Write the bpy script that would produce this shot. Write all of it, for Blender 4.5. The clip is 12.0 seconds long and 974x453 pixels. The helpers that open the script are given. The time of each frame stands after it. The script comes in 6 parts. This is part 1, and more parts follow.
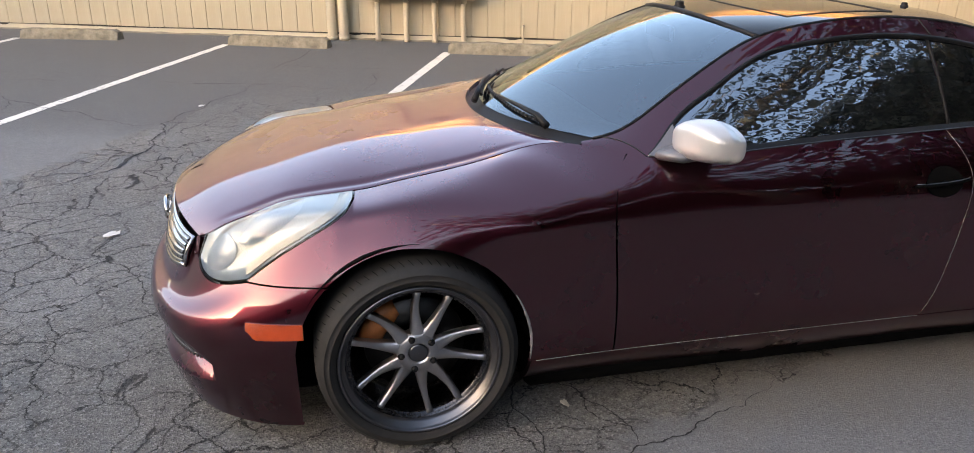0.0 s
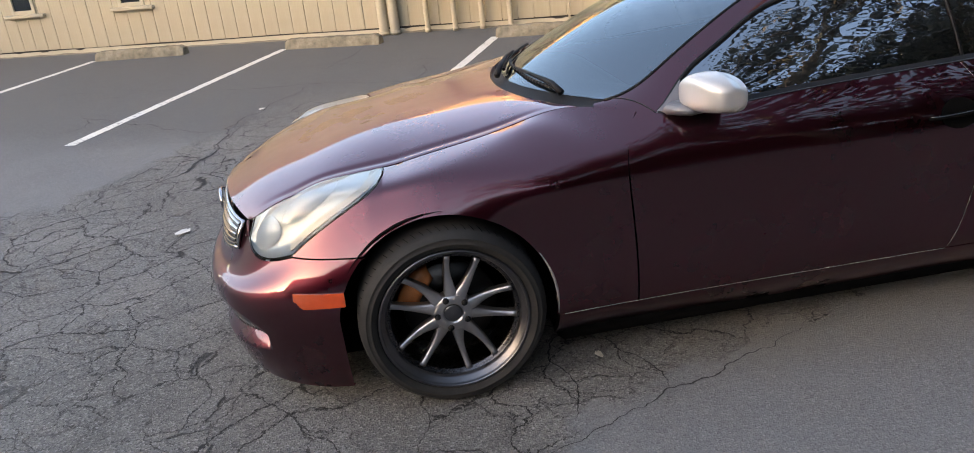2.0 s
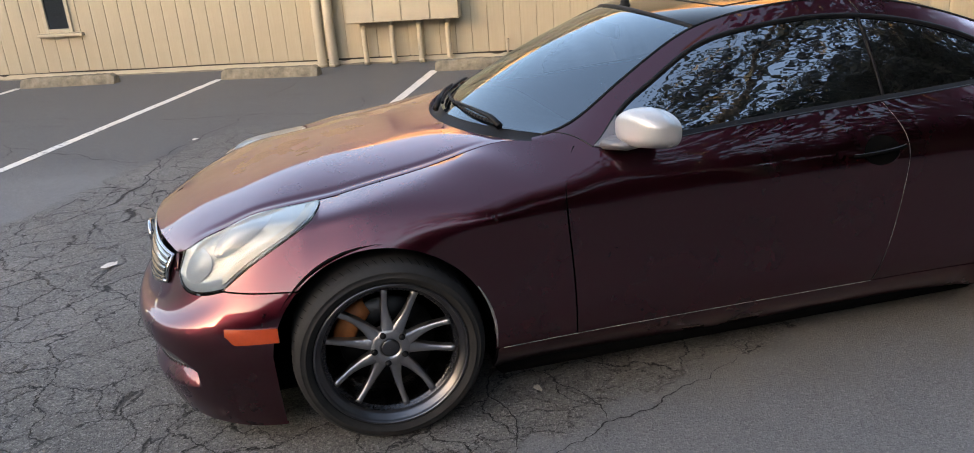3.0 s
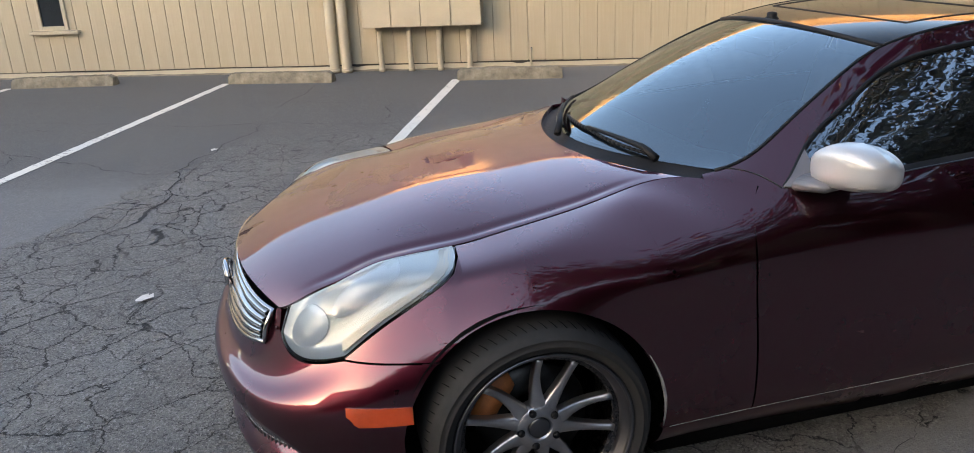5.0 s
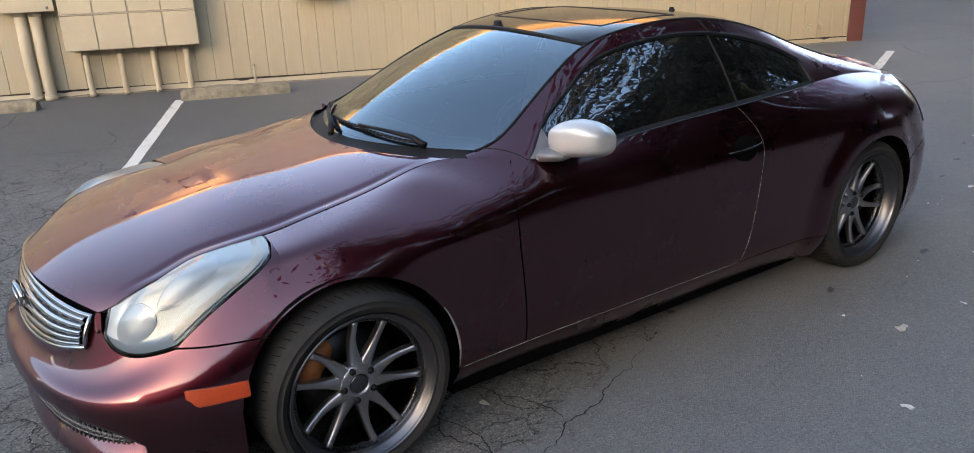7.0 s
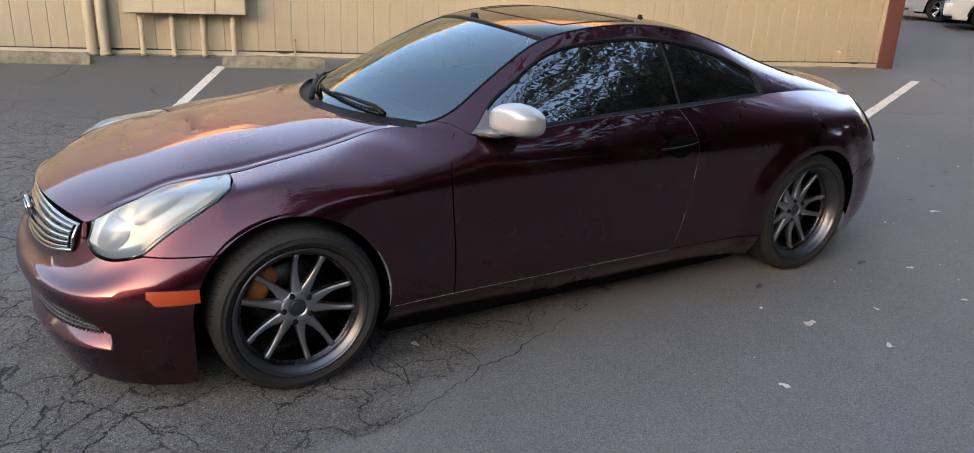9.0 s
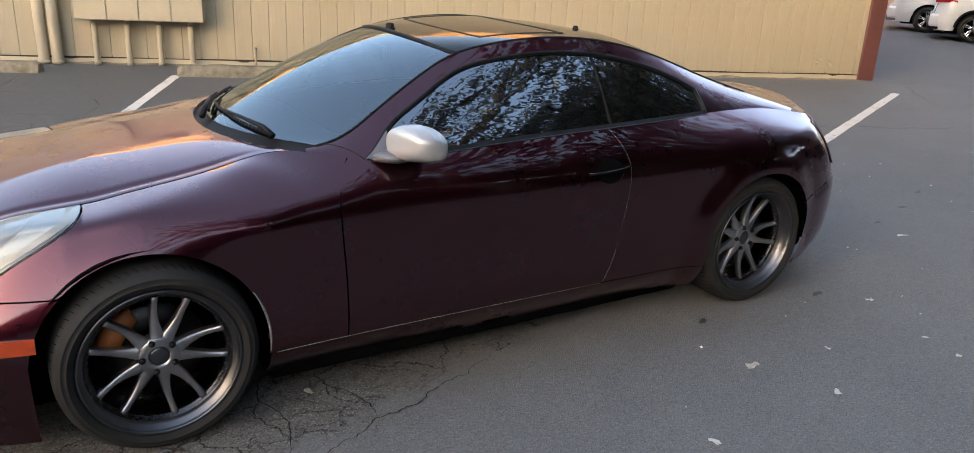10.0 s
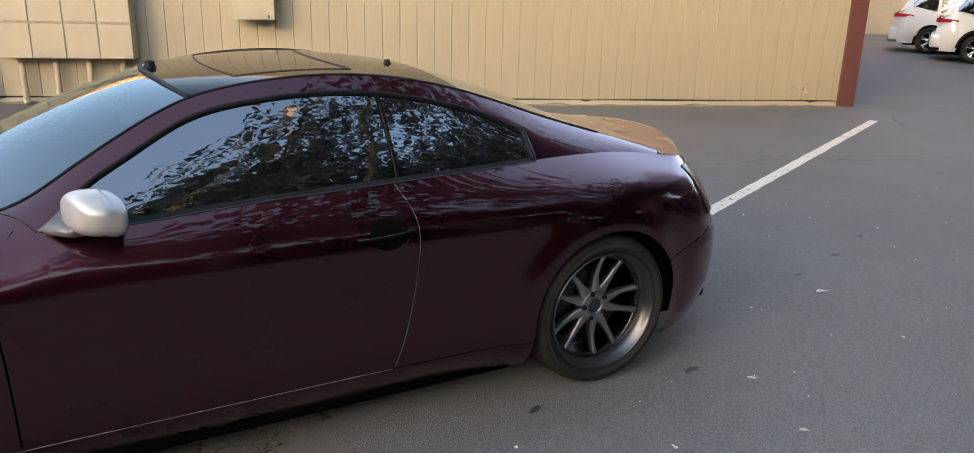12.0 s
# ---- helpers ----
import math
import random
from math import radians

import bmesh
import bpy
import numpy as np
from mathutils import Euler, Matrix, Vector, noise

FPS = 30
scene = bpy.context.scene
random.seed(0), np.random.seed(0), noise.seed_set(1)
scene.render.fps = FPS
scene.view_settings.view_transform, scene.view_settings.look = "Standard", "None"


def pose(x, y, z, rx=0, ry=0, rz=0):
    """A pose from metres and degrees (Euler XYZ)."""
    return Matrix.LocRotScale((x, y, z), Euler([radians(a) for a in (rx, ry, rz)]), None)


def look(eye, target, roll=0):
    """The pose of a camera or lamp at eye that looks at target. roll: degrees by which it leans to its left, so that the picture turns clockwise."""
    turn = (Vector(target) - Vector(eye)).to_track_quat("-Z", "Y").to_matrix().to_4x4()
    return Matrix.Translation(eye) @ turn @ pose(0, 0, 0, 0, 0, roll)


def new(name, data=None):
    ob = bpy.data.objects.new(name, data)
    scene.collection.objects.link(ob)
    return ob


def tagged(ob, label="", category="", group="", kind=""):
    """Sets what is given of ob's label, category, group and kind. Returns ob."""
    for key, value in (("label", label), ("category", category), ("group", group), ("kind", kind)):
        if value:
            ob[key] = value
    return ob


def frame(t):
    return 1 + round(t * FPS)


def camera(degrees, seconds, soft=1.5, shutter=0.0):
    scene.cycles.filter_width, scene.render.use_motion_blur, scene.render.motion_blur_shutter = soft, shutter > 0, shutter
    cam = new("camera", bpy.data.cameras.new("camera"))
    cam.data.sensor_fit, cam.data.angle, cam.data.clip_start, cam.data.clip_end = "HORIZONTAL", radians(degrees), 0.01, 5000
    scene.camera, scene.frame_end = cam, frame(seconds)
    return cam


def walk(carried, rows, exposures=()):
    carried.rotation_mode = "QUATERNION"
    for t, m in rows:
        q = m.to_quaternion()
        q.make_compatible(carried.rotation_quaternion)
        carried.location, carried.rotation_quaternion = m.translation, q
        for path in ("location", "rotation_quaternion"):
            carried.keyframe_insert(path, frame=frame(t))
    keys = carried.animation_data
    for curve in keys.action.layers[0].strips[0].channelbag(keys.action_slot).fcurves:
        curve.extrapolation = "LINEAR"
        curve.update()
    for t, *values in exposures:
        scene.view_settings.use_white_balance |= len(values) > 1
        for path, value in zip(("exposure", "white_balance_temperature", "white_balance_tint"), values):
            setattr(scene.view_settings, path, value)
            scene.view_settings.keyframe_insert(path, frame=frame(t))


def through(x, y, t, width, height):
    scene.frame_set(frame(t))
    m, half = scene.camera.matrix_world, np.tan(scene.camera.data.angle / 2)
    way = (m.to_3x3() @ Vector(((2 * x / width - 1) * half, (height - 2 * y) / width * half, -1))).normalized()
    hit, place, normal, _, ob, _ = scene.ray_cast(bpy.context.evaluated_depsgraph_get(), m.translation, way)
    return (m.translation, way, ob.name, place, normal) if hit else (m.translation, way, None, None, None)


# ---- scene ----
cam = camera(61.5, 12.0, 0.9)
PATH = [
    (0, (-0.304, -3.154, 1.68), (0.121, -1.341, 0.95), 0.4),
    (0.5, (-0.244, -3.25, 1.67), (0.049, -1.429, 0.898), 0.3),
    (1, (-0.221, -3.291, 1.669), (0.024, -1.467, 0.885), -1.3),
    (1.5, (-0.171, -3.348, 1.665), (0.062, -1.521, 0.885), -4.2),
    (2, (-0.171, -3.382, 1.671), (0.07, -1.545, 0.918), -6.0),
    (2.5, (-0.169, -3.378, 1.67), (0.202, -1.543, 0.966), -4.9),
    (3, (-0.166, -3.366, 1.666), (0.232, -1.532, 0.975), -4.2),
    (3.5, (-0.279, -3.271, 1.673), (0.145, -1.44, 0.988), -3.0),
    (3.7, (-0.357, -3.218, 1.691), (0.064, -1.385, 1.011), -3.1),
    (5.3, (-0.651, -2.661, 1.653), (-0.159, -0.846, 0.972), -2.2),
    (5.5, (-0.707, -2.64, 1.67), (-0.056, -0.875, 0.99), -1.7),
    (6, (-0.848, -2.648, 1.708), (0.12, -1.035, 1.028), -1.7),
    (6.5, (-0.906, -2.758, 1.719), (0.192, -1.226, 1.051), -3.0),
    (7, (-0.952, -3.021, 1.688), (0.112, -1.467, 1.016), -2.2),
    (7.2, (-0.981, -3.125, 1.687), (0.056, -1.559, 1.002), -1.6),
    (8.8, (-0.956, -3.631, 1.717), (0.018, -2.023, 1.037), 1.9),
    (9, (-0.841, -3.634, 1.713), (0.13, -2.023, 1.033), 2.4),
    (9.5, (-0.605, -3.59, 1.695), (0.37, -1.978, 1.024), 1.7),
    (10, (-0.339, -3.498, 1.707), (0.645, -1.888, 1.044), 2.7),
    (10.5, (-0.079, -3.507, 1.703), (0.933, -1.899, 1.077), 1.8),
    (11, (0.262, -3.581, 1.69), (1.277, -1.968, 1.083), 1.5),
    (11.5, (0.584, -3.499, 1.667), (1.605, -1.889, 1.061), 0.7),
    (12, (0.838, -3.42, 1.697), (1.772, -1.758, 1.095), 1.4),
]
walk(cam, [(t, look(eye, target, roll)) for t, eye, target, roll in PATH], [(0.0, 4.10, 9000, 19), (3.0, 3.79, 8900, 18), (6.0, 3.68, 8000, 14), (9.0, 3.70, 8500, 16), (12.0, 3.73, 8700, 14)])

# ---------------------------------------------------------------- world and sun
SUN_ELEV, SUN_AZ = 6.0, 244.5          # degrees; azimuth is the compass turn of the light's source from +y towards +x
world = bpy.data.worlds.new("sky")
scene.world = world
world.use_nodes = True
wn = world.node_tree
sky = wn.nodes.new("ShaderNodeTexSky")
sky.sky_type, sky.sun_disc = "NISHITA", False
sky.sun_elevation, sky.sun_rotation = radians(SUN_ELEV), radians(SUN_AZ)
sky.air_density, sky.dust_density, sky.ozone_density = 0.70, 2.1, 1.5
back = wn.nodes["Background"]
back.inputs["Strength"].default_value = 0.15
wn.links.new(sky.outputs["Color"], back.inputs["Color"])

sun_data = bpy.data.lights.new("sun", "SUN")
sun_data.energy, sun_data.angle, sun_data.color = 3.2, radians(0.5), (1.0, 0.52, 0.20)
sun = new("sun", sun_data)
_az, _el = radians(SUN_AZ), radians(SUN_ELEV)
sun_from = Vector((math.sin(_az) * math.cos(_el), math.cos(_az) * math.cos(_el), math.sin(_el)))
sun.matrix_world = look(sun_from * 60, (0, 0, 0))


# ---------------------------------------------------------------- node helpers and materials
class Mat:
    """A small builder for node materials."""

    def __init__(self, name):
        self.m = bpy.data.materials.new(name)
        self.m.use_nodes = True
        self.t = self.m.node_tree
        self.p = self.t.nodes["Principled BSDF"]
        self.co = self.add("ShaderNodeTexCoord").outputs["Object"]

    def add(self, kind):
        return self.t.nodes.new(kind)

    def set(self, socket, value):
        if hasattr(value, "is_output"):
            self.t.links.new(value, socket)
        else:
            socket.default_value = value

    def inp(self, **values):
        for key, value in values.items():
            self.set(self.p.inputs[key.replace("_", " ")], value)
        return self

    def math(self, op, a, b=0.0, c=0.0, clamp=False):
        node = self.add("ShaderNodeMath")
        node.operation, node.use_clamp = op, clamp
        for socket, value in zip(node.inputs, (a, b, c)):
            self.set(socket, value)
        return node.outputs[0]

    def noise(self, scale, detail=4.0, rough=0.6, co=None, dist=0.0):
        node = self.add("ShaderNodeTexNoise")
        self.set(node.inputs["Vector"], co or self.co)
        node.inputs["Scale"].default_value, node.inputs["Detail"].default_value = scale, detail
        node.inputs["Roughness"].default_value, node.inputs["Distortion"].default_value = rough, dist
        return node.outputs["Fac"]

    def ramp(self, fac, *stops):
        node = self.add("ShaderNodeValToRGB")
        self.set(node.inputs[0], fac)
        els = node.color_ramp.elements
        while len(els) < len(stops):
            els.new(0.5)
        for el, (pos, col) in zip(els, stops):
            el.position = pos
            el.color = (*col, 1) if isinstance(col, tuple) else (col, col, col, 1)
        return node.outputs["Color"]

    def range(self, fac, a, b, c=0.0, d=1.0):
        node = self.add("ShaderNodeMapRange")
        node.interpolation_type = "SMOOTHSTEP"
        for socket, value in zip(node.inputs, (fac, a, b, c, d)):
            self.set(socket, value)
        return node.outputs[0]

    def mix(self, fac, a, b, blend="MIX"):
        node = self.add("ShaderNodeMix")
        node.data_type, node.blend_type = "RGBA", blend
        self.set(node.inputs[0], fac)
        for socket, value in ((node.inputs[6], a), (node.inputs[7], b)):
            self.set(socket, (*value, 1) if isinstance(value, tuple) and len(value) == 3 else value)
        return node.outputs[2]

    def bump(self, height, strength=0.3, distance=0.01, base=None):
        node = self.add("ShaderNodeBump")
        self.set(node.inputs["Height"], height)
        node.inputs["Strength"].default_value, node.inputs["Distance"].default_value = strength, distance
        if base is not None:
            self.set(node.inputs["Normal"], base)
        self.set(self.p.inputs["Normal"], node.outputs[0])
        return node.outputs[0]

    def separate(self, co=None):
        node = self.add("ShaderNodeSeparateXYZ")
        self.set(node.inputs[0], co or self.co)
        return node.outputs

    def scaled(self, sx, sy, sz):
        node = self.add("ShaderNodeMapping")
        self.set(node.inputs["Vector"], self.co)
        node.inputs["Scale"].default_value = (sx, sy, sz)
        return node.outputs[0]

    def random(self):
        return self.add("ShaderNodeObjectInfo").outputs["Random"]


def plain(name, col, rough=0.5, metal=0.0, vary=0.12, scale=6.0, grain=0.0, coat=0.0, spec=0.5):
    """A surface of one colour with mottling at two scales, and fine relief if asked."""
    m = Mat(name)
    big, small = m.noise(scale, 3), m.noise(scale * 14, 3)
    k = m.math("ADD", m.math("MULTIPLY", big, 0.65), m.math("MULTIPLY", small, 0.35))
    lo, hi = (tuple(c * f for c in col) for f in (1 - vary, 1 + vary))
    m.inp(Base_Color=m.ramp(k, (0.3, lo), (0.7, hi)), Roughness=m.range(small, 0.2, 0.8, rough * 0.88, min(1, rough * 1.12)), Metallic=metal, Specular_IOR_Level=spec)
    if coat:
        m.inp(Coat_Weight=coat, Coat_Roughness=0.04)
    if grain:
        m.bump(small, grain, 0.004)
    return m.m


def make_paint():
    m = Mat("maroon_paint")
    flake = m.add("ShaderNodeTexVoronoi")
    flake.inputs["Scale"].default_value = 900
    m.set(flake.inputs["Vector"], m.co)
    dirt = m.noise(3.0, 5)
    # a film of road dust dulls the gloss low on the body
    film = m.range(m.separate()[2], 0.20, 0.46, 0.09, 0.0)
    m.inp(Base_Color=m.mix(flake.outputs["Distance"], (0.052, 0.0070, 0.0125), (0.096, 0.0138, 0.0240)), Metallic=1.0,
          Roughness=m.range(dirt, 0.3, 0.75, 0.26, 0.33), Coat_Weight=1.0, Coat_Roughness=m.math("ADD", film, m.range(dirt, 0.35, 0.75, 0.012, 0.030)), Coat_IOR=1.54, Specular_Tint=(0.95, 0.78, 0.88, 1))
    return m.m


def make_asphalt():
    m = Mat("asphalt")
    x, y, z = m.separate()
    wob = m.noise(1.3, 4)
    wx = m.math("MULTIPLY_ADD", m.math("SUBTRACT", wob, 0.5), 0.7, x)
    wy = m.math("MULTIPLY_ADD", m.math("SUBTRACT", m.noise(1.7, 4), 0.5), 0.7, y)
    # the old, cracked stretch lies between the edge of the newer seal coat and a long crack
    f1 = m.math("SUBTRACT", m.math("ADD", wy, 1.32), m.math("MULTIPLY", wx, 0.39))
    f2 = m.math("SUBTRACT", m.math("MAXIMUM", m.math("MULTIPLY_ADD", wx, 1.83, 6.54), 2.33), wy)
    f3 = m.math("SUBTRACT", 2.2, wx)
    old = m.math("MULTIPLY", m.math("MULTIPLY", m.range(f1, -0.02, 0.06), m.range(f2, -0.05, 0.35)), m.range(f3, 0.0, 0.5))
    old = m.math("MULTIPLY", old, m.range(wy, 3.4, 5.4, 1.0, 0.0))
    # crazing: distance to the edges of warped cells
    warp = m.add("ShaderNodeCombineXYZ")
    n1, n2 = m.noise(3.1, 1, 0.5), m.noise(2.7, 1, 0.5, m.scaled(1.1, 1.2, 1))
    j1, j2 = m.noise(17, 4, 0.7), m.noise(19, 4, 0.7, m.scaled(1.1, 1.1, 1))
    m.set(warp.inputs[0], m.math("MULTIPLY_ADD", j1, 0.085, m.math("MULTIPLY_ADD", n1, 0.30, x)))
    m.set(warp.inputs[1], m.math("MULTIPLY_ADD", j2, 0.085, m.math("MULTIPLY_ADD", n2, 0.30, y)))
    ragged = m.math("MULTIPLY", m.math("SUBTRACT", m.noise(9, 4, 0.7), 0.5), 0.015)
    cracks = []
    for scale, lo, hi in ((2.6, 0.004, 0.013), (5.2, 0.003, 0.015), (10.5, 0.002, 0.016)):
        v = m.add("ShaderNodeTexVoronoi")
        v.feature = "DISTANCE_TO_EDGE"
        m.set(v.inputs["Vector"], warp.outputs[0])
        v.inputs["Scale"].default_value = scale
        cracks.append(m.range(m.math("ADD", v.outputs["Distance"], ragged), lo, hi, 1.0, 0.0))
    broken = m.range(m.noise(2.2, 3), 0.32, 0.52)
    c1 = m.math("MULTIPLY", cracks[0], m.range(m.noise(0.9, 3), 0.30, 0.50, 0.25, 1.0))
    c2 = m.math("MULTIPLY", m.math("MULTIPLY", cracks[1], broken), 0.85)
    c3 = m.math("MULTIPLY", m.math("MULTIPLY", cracks[2], m.range(m.noise(1.6, 3), 0.48, 0.60)), 0.75)
    crack = m.math("MULTIPLY", m.math("MAXIMUM", m.math("MAXIMUM", c1, c2), c3), old)
    grit = m.add("ShaderNodeTexVoronoi")
    grit.inputs["Scale"].default_value = 140
    m.set(grit.inputs["Vector"], m.co)
    speck = grit.outputs["Distance"]
    stone = m.separate(grit.outputs["Color"])[0]
    fine = m.noise(110, 6, 0.8)
    patch = m.noise(0.35, 5, 0.6)
    stain = m.noise(1.1, 5, 0.65)
    new_col = m.ramp(m.math("ADD", m.math("MULTIPLY", patch, 0.6), m.math("MULTIPLY", stain, 0.4)), (0.35, (0.108, 0.109, 0.110)), (0.65, (0.143, 0.144, 0.144)))
    old_col = m.ramp(stain, (0.3, (0.104, 0.100, 0.094)), (0.7, (0.165, 0.159, 0.150)))
    # the bays along the wall were sealed later and are darker
    bays = m.math("MULTIPLY", m.range(m.math("MULTIPLY_ADD", wx, 0.41, wy), 2.4, 3.4), m.range(wx, 1.5, 4.0, 1.0, 0.0))
    new_col = m.mix(bays, new_col, (0.080, 0.080, 0.079))
    col = m.mix(old, new_col, old_col)
    col = m.mix(m.math("MULTIPLY", m.range(fine, 0.53, 0.68), m.math("MULTIPLY_ADD", old, 0.40, 0.60)), col, (0.30, 0.292, 0.272))
    col = m.mix(m.math("MULTIPLY", m.range(fine, 0.30, 0.47, 0.85, 0.0), m.math("MULTIPLY_ADD", old, 0.4, 0.6)), col, (0.035, 0.035, 0.036))
    # single stones of the aggregate, pale and dark
    col = m.mix(m.math("MULTIPLY", m.range(stone, 0.80, 0.95), m.math("MULTIPLY_ADD", old, 0.30, 0.25)), col, (0.27, 0.265, 0.252))
    col = m.mix(m.math("MULTIPLY", m.range(stone, 0.08, 0.30, 0.65, 0.0), m.math("MULTIPLY_ADD", old, 0.5, 0.5)), col, (0.045, 0.045, 0.046))
    pale = m.math("MULTIPLY", m.range(m.noise(2.4, 6, 0.7), 0.66, 0.80), 0.35)
    col = m.mix(pale, col, (0.17, 0.158, 0.138))
    # a browner tone in a strip along the parked car's side
    tone = m.math("MULTIPLY", m.range(m.math("ABSOLUTE", m.math("ADD", wy, 0.80)), 0.05, 0.36, 1.0, 0.0), m.math("MULTIPLY", m.range(wx, 0.2, 0.9), m.range(wx, 2.2, 3.4, 1.0, 0.0)))
    col = m.mix(m.math("MULTIPLY", tone, m.range(stain, 0.35, 0.65, 0.15, 0.55)), col, (0.118, 0.106, 0.084))
    col = m.mix(m.math("MULTIPLY", crack, 0.95), col, (0.012, 0.012, 0.012))
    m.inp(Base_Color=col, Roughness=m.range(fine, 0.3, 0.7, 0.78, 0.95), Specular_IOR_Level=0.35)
    h = m.math("ADD", m.math("MULTIPLY", fine, m.math("MULTIPLY_ADD", old, 0.5, 0.35)), m.math("MULTIPLY", speck, m.math("MULTIPLY_ADD", old, 0.5, 0.3)))
    h = m.math("SUBTRACT", h, m.math("MULTIPLY", crack, 2.2))
    m.bump(h, 0.95, 0.007)
    return m.m


def make_siding():
    m = Mat("beige_siding")
    grain = m.noise(5.0, 6, 0.7, m.scaled(9, 9, 0.35))
    dirt = m.noise(0.8, 4)
    col = m.ramp(m.math("ADD", m.math("MULTIPLY", grain, 0.5), m.math("MULTIPLY", dirt, 0.5)), (0.3, (0.300, 0.256, 0.178)), (0.7, (0.390, 0.336, 0.246)))
    col = m.mix(m.math("MULTIPLY", m.random(), 0.10), col, (0.42, 0.34, 0.24))
    z = m.separate(m.add("ShaderNodeNewGeometry").outputs["Position"])[2]
    splash = m.math("MULTIPLY", m.range(m.math("ADD", z, m.math("MULTIPLY", m.noise(3, 4), 0.3)), 0.08, 0.40, 1.0, 0.0), 0.35)
    col = m.mix(splash, col, (0.33, 0.27, 0.20))
    m.inp(Base_Color=col, Roughness=0.75)
    m.bump(grain, 0.35, 0.004)
    return m.m


def make_concrete():
    m = Mat("weathered_concrete")
    a, b = m.noise(9, 6, 0.7), m.noise(55, 5, 0.7)
    col = m.ramp(a, (0.25, (0.09, 0.077, 0.055)), (0.5, (0.19, 0.165, 0.12)), (0.8, (0.32, 0.28, 0.21)))
    col = m.mix(m.range(b, 0.55, 0.75, 0, 0.6), col, (0.10, 0.09, 0.07))
    m.inp(Base_Color=col, Roughness=0.92)
    m.bump(b, 0.7, 0.008)
    return m.m


def make_line_paint():
    m = Mat("worn_line_paint")
    wear = m.noise(22, 7, 0.75)
    big = m.noise(3.5, 4)
    k = m.range(m.math("ADD", m.math("MULTIPLY", wear, 0.7), m.math("MULTIPLY", big, 0.3)), 0.53, 0.62)
    m.inp(Base_Color=m.mix(k, (0.57, 0.55, 0.50), (0.16, 0.15, 0.135)), Roughness=0.8)
    m.bump(wear, 0.3, 0.003)
    return m.m


def make_glass(name, tint, rough=0.0, alpha=1.0, coat=0.0):
    m = Mat(name)
    m.inp(Base_Color=(*tint, 1), Roughness=rough, Transmission_Weight=1.0, IOR=1.5)
    if coat:
        m.inp(Coat_Weight=coat, Coat_Roughness=0.0)
    return m.m


def make_film_glass(name, gloss, share, through, wavy):
    """A pane with a mirroring film: a fixed share of sharp gloss over what lies behind it."""
    m = Mat(name)
    t = m.t
    mix, shine, body = m.add("ShaderNodeMixShader"), m.add("ShaderNodeBsdfGlossy"), None
    shine.inputs["Color"].default_value = (*gloss, 1)
    shine.inputs["Roughness"].default_value = 0.0
    if wavy:
        bump = m.add("ShaderNodeBump")
        m.set(bump.inputs["Height"], m.noise(10, 2, 0.4, m.scaled(1, 1, 3)))
        bump.inputs["Strength"].default_value, bump.inputs["Distance"].default_value = wavy, 0.01
        t.links.new(bump.outputs[0], shine.inputs["Normal"])
    if through:
        body = m.add("ShaderNodeBsdfTransparent")
        body.inputs["Color"].default_value = (*through, 1)
    else:
        body = m.p
        m.inp(Base_Color=(0.004, 0.0045, 0.005, 1), Roughness=0.1, Specular_IOR_Level=0.3)
    fres = m.add("ShaderNodeFresnel")
    fres.inputs["IOR"].default_value = 1.5
    m.set(mix.inputs[0], m.math("MULTIPLY_ADD", fres.outputs[0], 0.7, share, clamp=True))
    t.links.new(body.outputs[0], mix.inputs[1])
    t.links.new(shine.outputs[0], mix.inputs[2])
    t.links.new(mix.outputs[0], t.nodes["Material Output"].inputs["Surface"])
    return m.m


def make_leaf():
    m = Mat("leaf")
    r = m.add("ShaderNodeNewGeometry").outputs["Random Per Island"]
    m.inp(Base_Color=m.ramp(r, (0.0, (0.010, 0.014, 0.009)), (0.6, (0.018, 0.024, 0.014)), (1.0, (0.040, 0.042, 0.028))), Roughness=0.6)
    return m.m


def make_tyre():
    m = Mat("tyre_rubber")
    n = m.noise(30, 5)
    tone = m.noise(4, 4)
    m.inp(Base_Color=m.ramp(m.math("ADD", m.math("MULTIPLY", n, 0.4), m.math("MULTIPLY", tone, 0.6)), (0.3, (0.009, 0.009, 0.009)), (0.75, (0.024, 0.0235, 0.0225))), Roughness=0.72, Specular_IOR_Level=0.25)
    m.bump(n, 0.2, 0.003)
    return m.m


PAINT = make_paint()
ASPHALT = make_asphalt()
SIDING = make_siding()
CONCRETE = make_concrete()
LINE = make_line_paint()
TYRE = make_tyre()
LEAF = make_leaf()
TINT = make_film_glass("tinted_glass", (0.80, 0.90, 1.0), 0.21, None, 0.10)
LENS = make_glass("headlight_lens", (0.97, 0.98, 0.97), 0.03)
SHIELD = make_film_glass("windscreen_glass", (0.78, 0.90, 0.97), 0.16, (0.62, 0.68, 0.70), 0.0)
BLACK_GLOSS = plain("gloss_black_roof", (0.008, 0.008, 0.010), 0.07, 0.0, 0.2, 3.0, spec=0.08)
LAMP_PALE = plain("lamp_pale", (0.42, 0.47, 0.50), 0.34, 0.2, 0.06, 12)
# pale scuffed edge, also the painted highlight on the door cut
PALE_EDGE = plain("pale_edge", (0.24, 0.22, 0.21), 0.6, 0.2, 0.35, 30)
